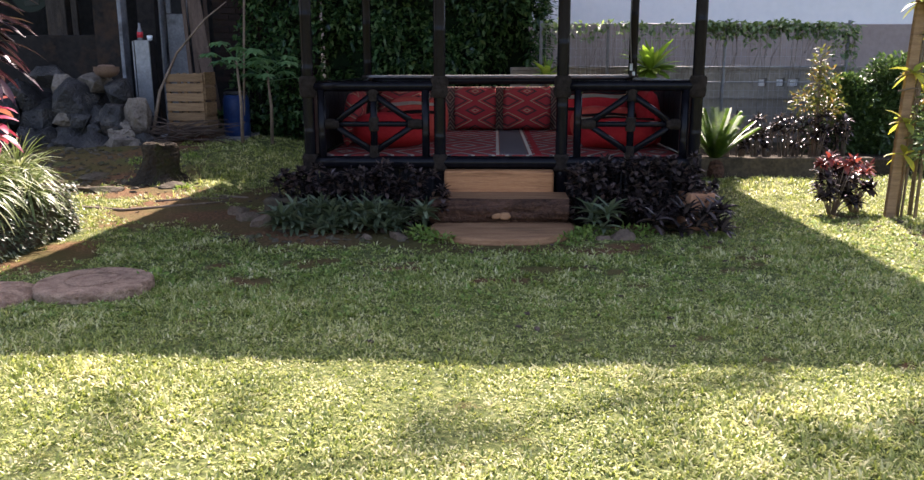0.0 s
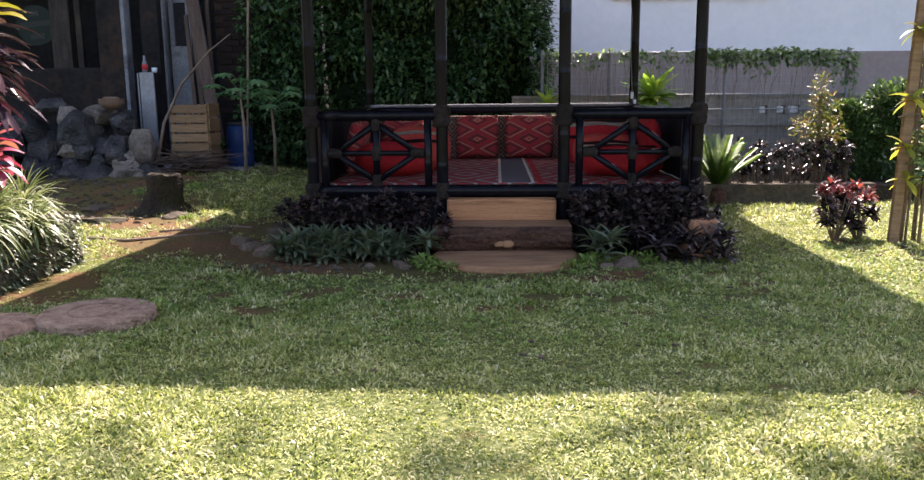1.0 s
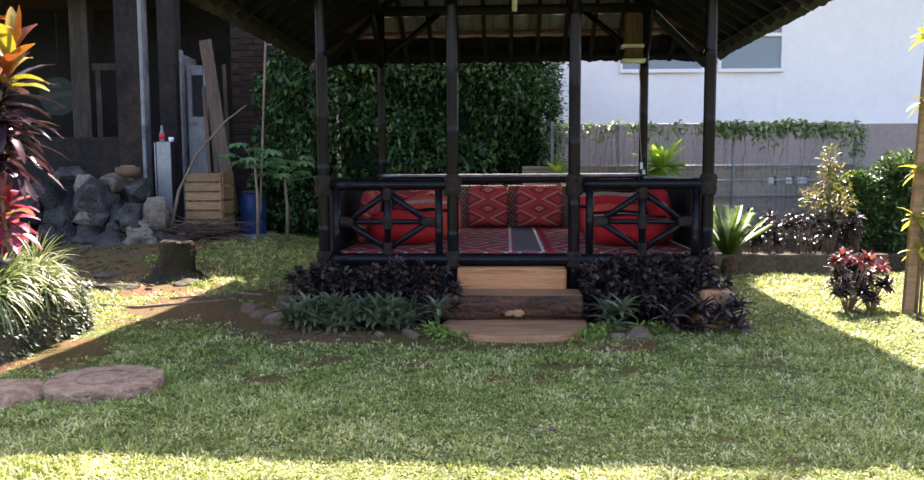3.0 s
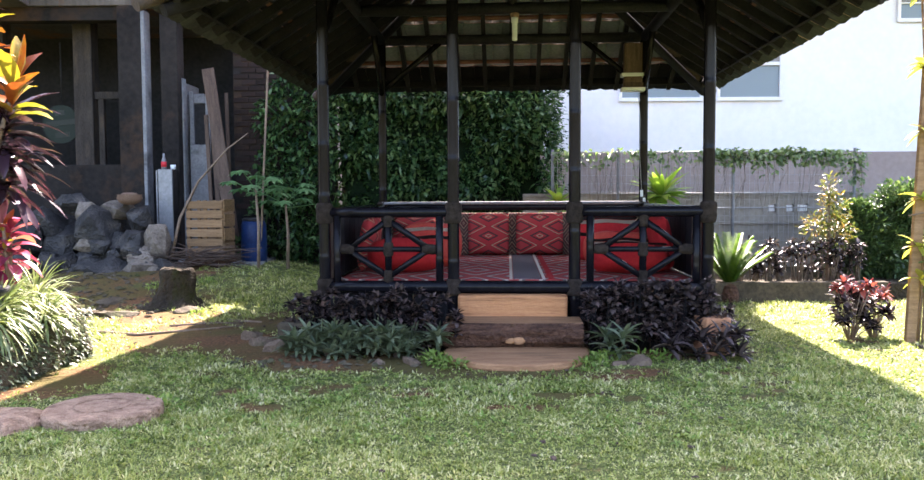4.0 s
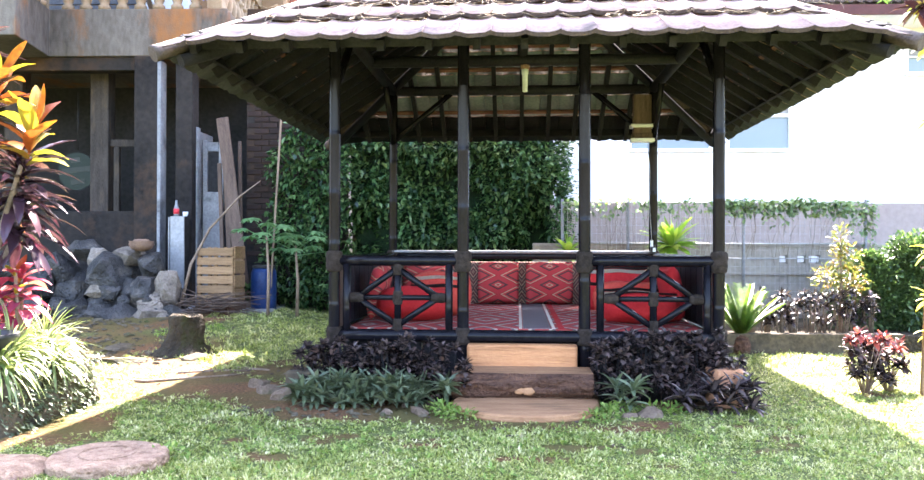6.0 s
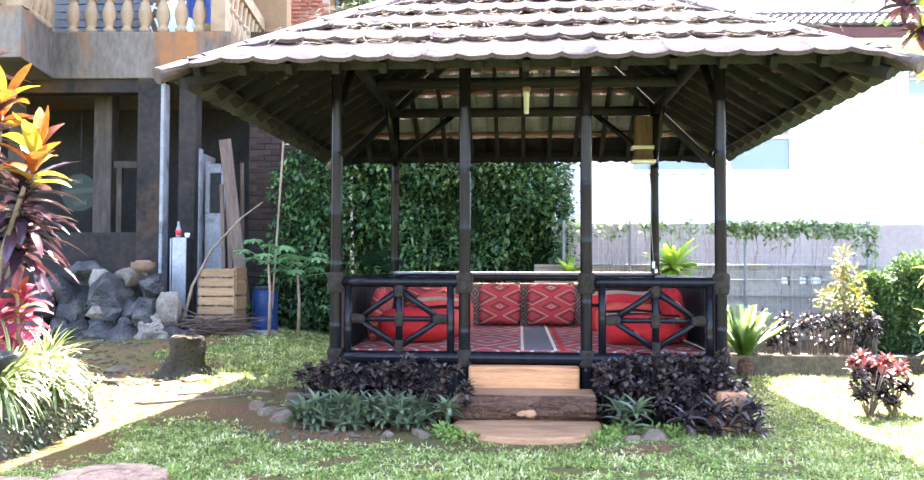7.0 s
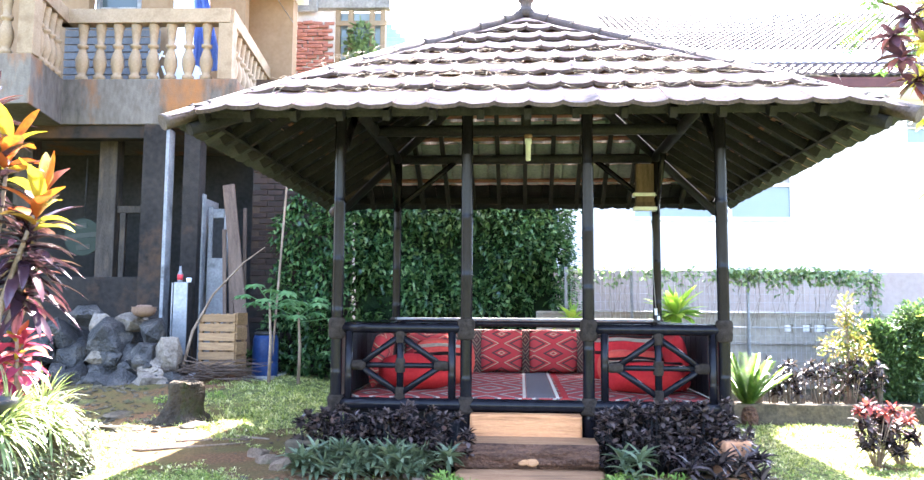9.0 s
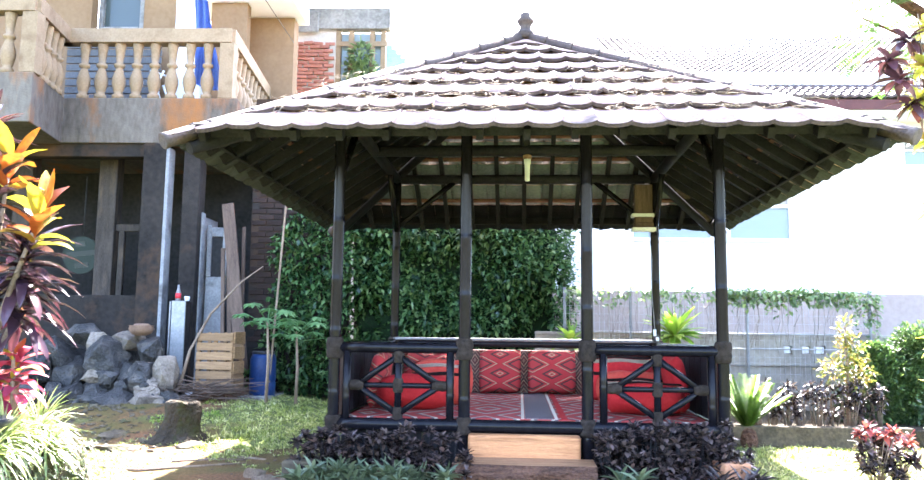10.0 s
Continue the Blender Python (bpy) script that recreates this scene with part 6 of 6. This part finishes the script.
for z, dx in ((2.72, -0.2), (2.9, -0.28), (3.05, -0.34), (3.2, -0.2), (2.8, -0.08)):
    lv += rosette((dx, -0.05, z), 14, 0.17, 0.07, (-45, 50), 0.8, q)
part("dark_leaves", leaf_mesh("dark_leaves", lv, TI_PURPLE, 4, 0.15, "oval"), None, cr)
lv = ball_leaves((0.08, -0.1, 0.62), (0.18, 0.16, 0.34), 420, 0.06, 0.035, q, 0.9)
part("small_leaves", leaf_mesh("small_leaves", lv, VINE, 3, 0.2, "oval"), None, cr)

# boundary wall, wire fence with vines, and the neighbour's house
bw = thing("boundary_wall", None, "plain grey block wall with small square openings", "wall", kind="structure")
HOLES = ((3.62, 3.72), (3.84, 3.94), (3.98, 4.12))
edges = [0.6] + [e for h in HOLES for e in h] + [9.0]
for a, b in zip(edges[::2], edges[1::2]):
    part("wall", box(a, b, 9.95, 10.1, 0.0, 1.04, 0.006), GREY_WALL, bw)
for a, b in HOLES:
    part("wall", box(a + 0.001, b - 0.001, 9.95, 10.1, 0.0, 0.84, 0.004), GREY_WALL, bw)
    part("wall", box(a + 0.001, b - 0.001, 9.95, 10.1, 0.94, 1.04, 0.004), GREY_WALL, bw)
    # Added white panel: the bright view through the opening put into colour.
    part("block", box(a + 0.012, b - 0.012, 9.975, 10.0, 0.85, 0.93, 0.004), WHITE, bw, "white panel standing for the brightness seen through an opening")
part("coping", box(0.6, 9.0, 9.93, 10.12, 1.042, 1.08, 0.006), GREY_WALL, bw)
part("ledge", box(0.6, 9.0, 9.9, 9.948, 0.7, 0.73, 0.004), GREY_WALL, bw)
fence = thing("wire_fence", None, "rusty wire mesh fence with thin posts above the wall", "fence")
for x in (0.95, 1.75, 3.15, 4.62):
    part("post", tube(((x, 9.85, 0.1), (x, 9.85, 1.62)), 0.018, 8), PALE_PAINT, fence)
for z in (0.9, 1.08, 1.58):
    part("rail", tube(((0.95, 9.85, z), (4.62, 9.85, z)), 0.008, 6), WIRE, fence)
bm = bmesh.new()
for k in range(62):
    x = 0.95 + k * 0.06
    tube(((x, 9.845, 0.35), (x, 9.845, 1.58)), 0.0022, 3, bm, False)
for k in range(12):
    z = 0.4 + k * 0.1
    tube(((0.95, 9.845, z), (4.62, 9.845, z)), 0.0018, 3, bm, False)
part("mesh", bm, WIRE, fence)
lv = []
q = random.Random(9)
for k in range(2100):
    x = q.uniform(0.95, 4.75)
    dense = 1.0 if 2.9 < x < 4.75 else 0.3
    if q.random() > dense:
        continue
    z = 1.6 - abs(q.gauss(0, 0.09 if x < 4.4 else 0.25)) + 0.05 * noise.noise(Vector((x * 3, 0, 0)))
    lv.append(((x, 9.83 + q.gauss(0, 0.05), z), (q.gauss(0, 0.6), -0.6, q.gauss(-0.1, 0.6)), q.uniform(0.05, 0.085), q.uniform(0.03, 0.055), 0.5, q.uniform(-0.7, 0.7)))
bm = bmesh.new()
for k in range(110):
    x = q.uniform(0.95, 4.7)
    l = q.uniform(0.15, 0.8)
    tube(((x, 9.83, 1.58), (x + q.uniform(-0.06, 0.06), 9.82, 1.58 - l * 0.5), (x + q.uniform(-0.1, 0.1), 9.82, 1.58 - l)), 0.0024, 4, bm)
vine = thing("fence_vine", None, "thin creeper trailing along the top of the fence", "climber")
part("leaves", leaf_mesh("leaves", lv, VINE, 2, 0.2, "oval"), None, vine)
tagged(part("runner", bm, RUNNER, vine), kind="stuff")

NY = 13.0
nb = thing("neighbour_house", None, "tall white neighbouring house with a mauve base and tiled roof", "house")
part("base", box(0.4, 26, NY - 0.05, NY + 0.3, -0.1, 1.74, 0.01), MAUVE, nb, "mauve painted plinth")
part("wall", box(0.4, 26, NY, NY + 0.28, 1.742, 5.4), WHITE, nb)
part("wall", box(0.4, 0.7, NY + 0.282, NY + 9, -0.1, 5.4), WHITE, nb)
for x0, x1, z0, z1 in ((3.92, 4.86, 2.62, 3.42), (2.36, 3.6, 2.62, 3.42), (6.75, 7.9, 3.84, 4.2)):
    w = part("window", box(x0, x1, NY - 0.02, NY - 0.004, z0, z1), PALE_PANE, nb)
    for a, b, c, d in ((x0 - 0.05, x0, z0, z1), (x1, x1 + 0.05, z0, z1), (x0 - 0.05, x1 + 0.05, z0 - 0.06, z0 - 0.001), (x0 - 0.05, x1 + 0.05, z1 + 0.001, z1 + 0.05), (x0 + 0.001, x1 - 0.001, z0 + (z1 - z0) * 0.62, z0 + (z1 - z0) * 0.69)):
        part("window_frame", box(a, b, NY - 0.06, NY - 0.021, c, d, 0.004), WHITE, w)
    part("upper_sash", box(x0 + 0.002, x1 - 0.002, NY - 0.035, NY - 0.022, z0 + (z1 - z0) * 0.695, z1 - 0.002), CONCRETE, w)
# its roof: courses of tiles stepping up
RB, RT, RZ0, RZ1 = 12.2, 18.5, 4.75, 8.1
verts, faces = [], []
courses, cols = 30, 300
for k in range(courses):
    y0, y1 = RB + (RT - RB) * k / courses, RB + (RT - RB) * (k + 1.08) / courses
    z0, z1 = RZ0 + (RZ1 - RZ0) * k / courses + 0.035, RZ0 + (RZ1 - RZ0) * (k + 1.08) / courses
    for c in range(cols + 1):
        x = 2.5 + 21.0 * c / cols
        wv = 0.016 * math.cos(math.pi * c)
        verts += [(x, y0, z0 - 0.045 + wv), (x, y0, z0 + wv), (x, y1, z1 + wv)]
    b0 = k * (cols + 1) * 3
    for c in range(cols):
        a = b0 + c * 3
        faces += [(a, a + 3, a + 4, a + 1), (a + 1, a + 4, a + 5, a + 2)]
nroof = part("roof", prism([(2.6, RB + 0.5), (23.4, RB + 0.5), (23.4, RT), (2.6, RT)], RZ0 - 0.15, RZ0 - 0.05), RED_ROOF, nb, "pale reddish tile roof")
per = (cols + 1) * 3
for k in range(courses):
    me = bpy.data.meshes.new("tile_course")
    me.from_pydata(verts[k * per:(k + 1) * per], [], faces[:cols * 2])
    me.materials.append(RED_ROOF)
    part("tile_course", me, None, nroof)
part("fascia", box(2.5, 23.5, RB + 0.02, RB + 0.06, RZ0 - 0.2, RZ0 - 0.04, 0.006), MAROON, nb, "maroon fascia board")
part("soffit", box(2.5, 23.5, RB + 0.062, NY - 0.002, RZ0 - 0.2, RZ0 - 0.16), WHITE, nb)

# garden tree whose branches reach in from the side, high up
tree = thing("garden_tree", pose(5.3, 7.6, 0), "broad garden tree with feathery light green leaves", "tree")
part("trunk", tube([(0, 0, -0.1), (0.05, 0, 1.5), (-0.05, -0.1, 3.2), (-0.2, -0.1, 4.6)], (0.14, 0.11, 0.09, 0.05), 10), BARK, tree)
q = random.Random(21)
lv = []
for tip in ((-1.72, -0.1, 4.1), (-1.5, 0.0, 3.75), (-1.85, -0.3, 4.4), (-1.4, -0.2, 4.3), (0.6, -0.4, 4.4), (-2.6, -1.0, 5.4), (-3.4, -1.5, 5.6), (-1.8, -1.6, 5.2), (-0.4, 0.6, 5.2), (0.4, -1.4, 4.8), (-2.2, -0.3, 5.9), (-1.0, -2.4, 5.0), (-5.5, -0.95, 6.0), (-4.4, -1.2, 6.0), (-3.2, -0.8, 5.9)):
    t = Vector(tip)
    b = Vector((-0.1, -0.1, 2.8 + 0.25 * (t.z - 3.3)))
    mid = b.lerp(t, 0.55) + Vector((0, 0, 0.15))
    part("limb", tube([b, mid, t], (0.05, 0.03, 0.008), 7), BARK, tree)
    for k in range(16):
        c = b.lerp(t, 0.6 + 0.45 * q.random()) + Vector((q.gauss(0, 0.16), q.gauss(0, 0.16), q.gauss(0, 0.13)))
        a = q.uniform(0, 6.28)
        d = Vector((math.cos(a), math.sin(a), -0.15))
        side = d.cross(Vector((0, 0, 1)))
        for j in range(9):
            p = c + d * 0.035 * j
            for s in (-1, 1):
                lv.append((p, side * s + d * 0.7, 0.08, 0.028, 0.3, 0.0))
part("crown", leaf_mesh("crown", lv, TREE, 2, 0.1, "oval"), None, tree)
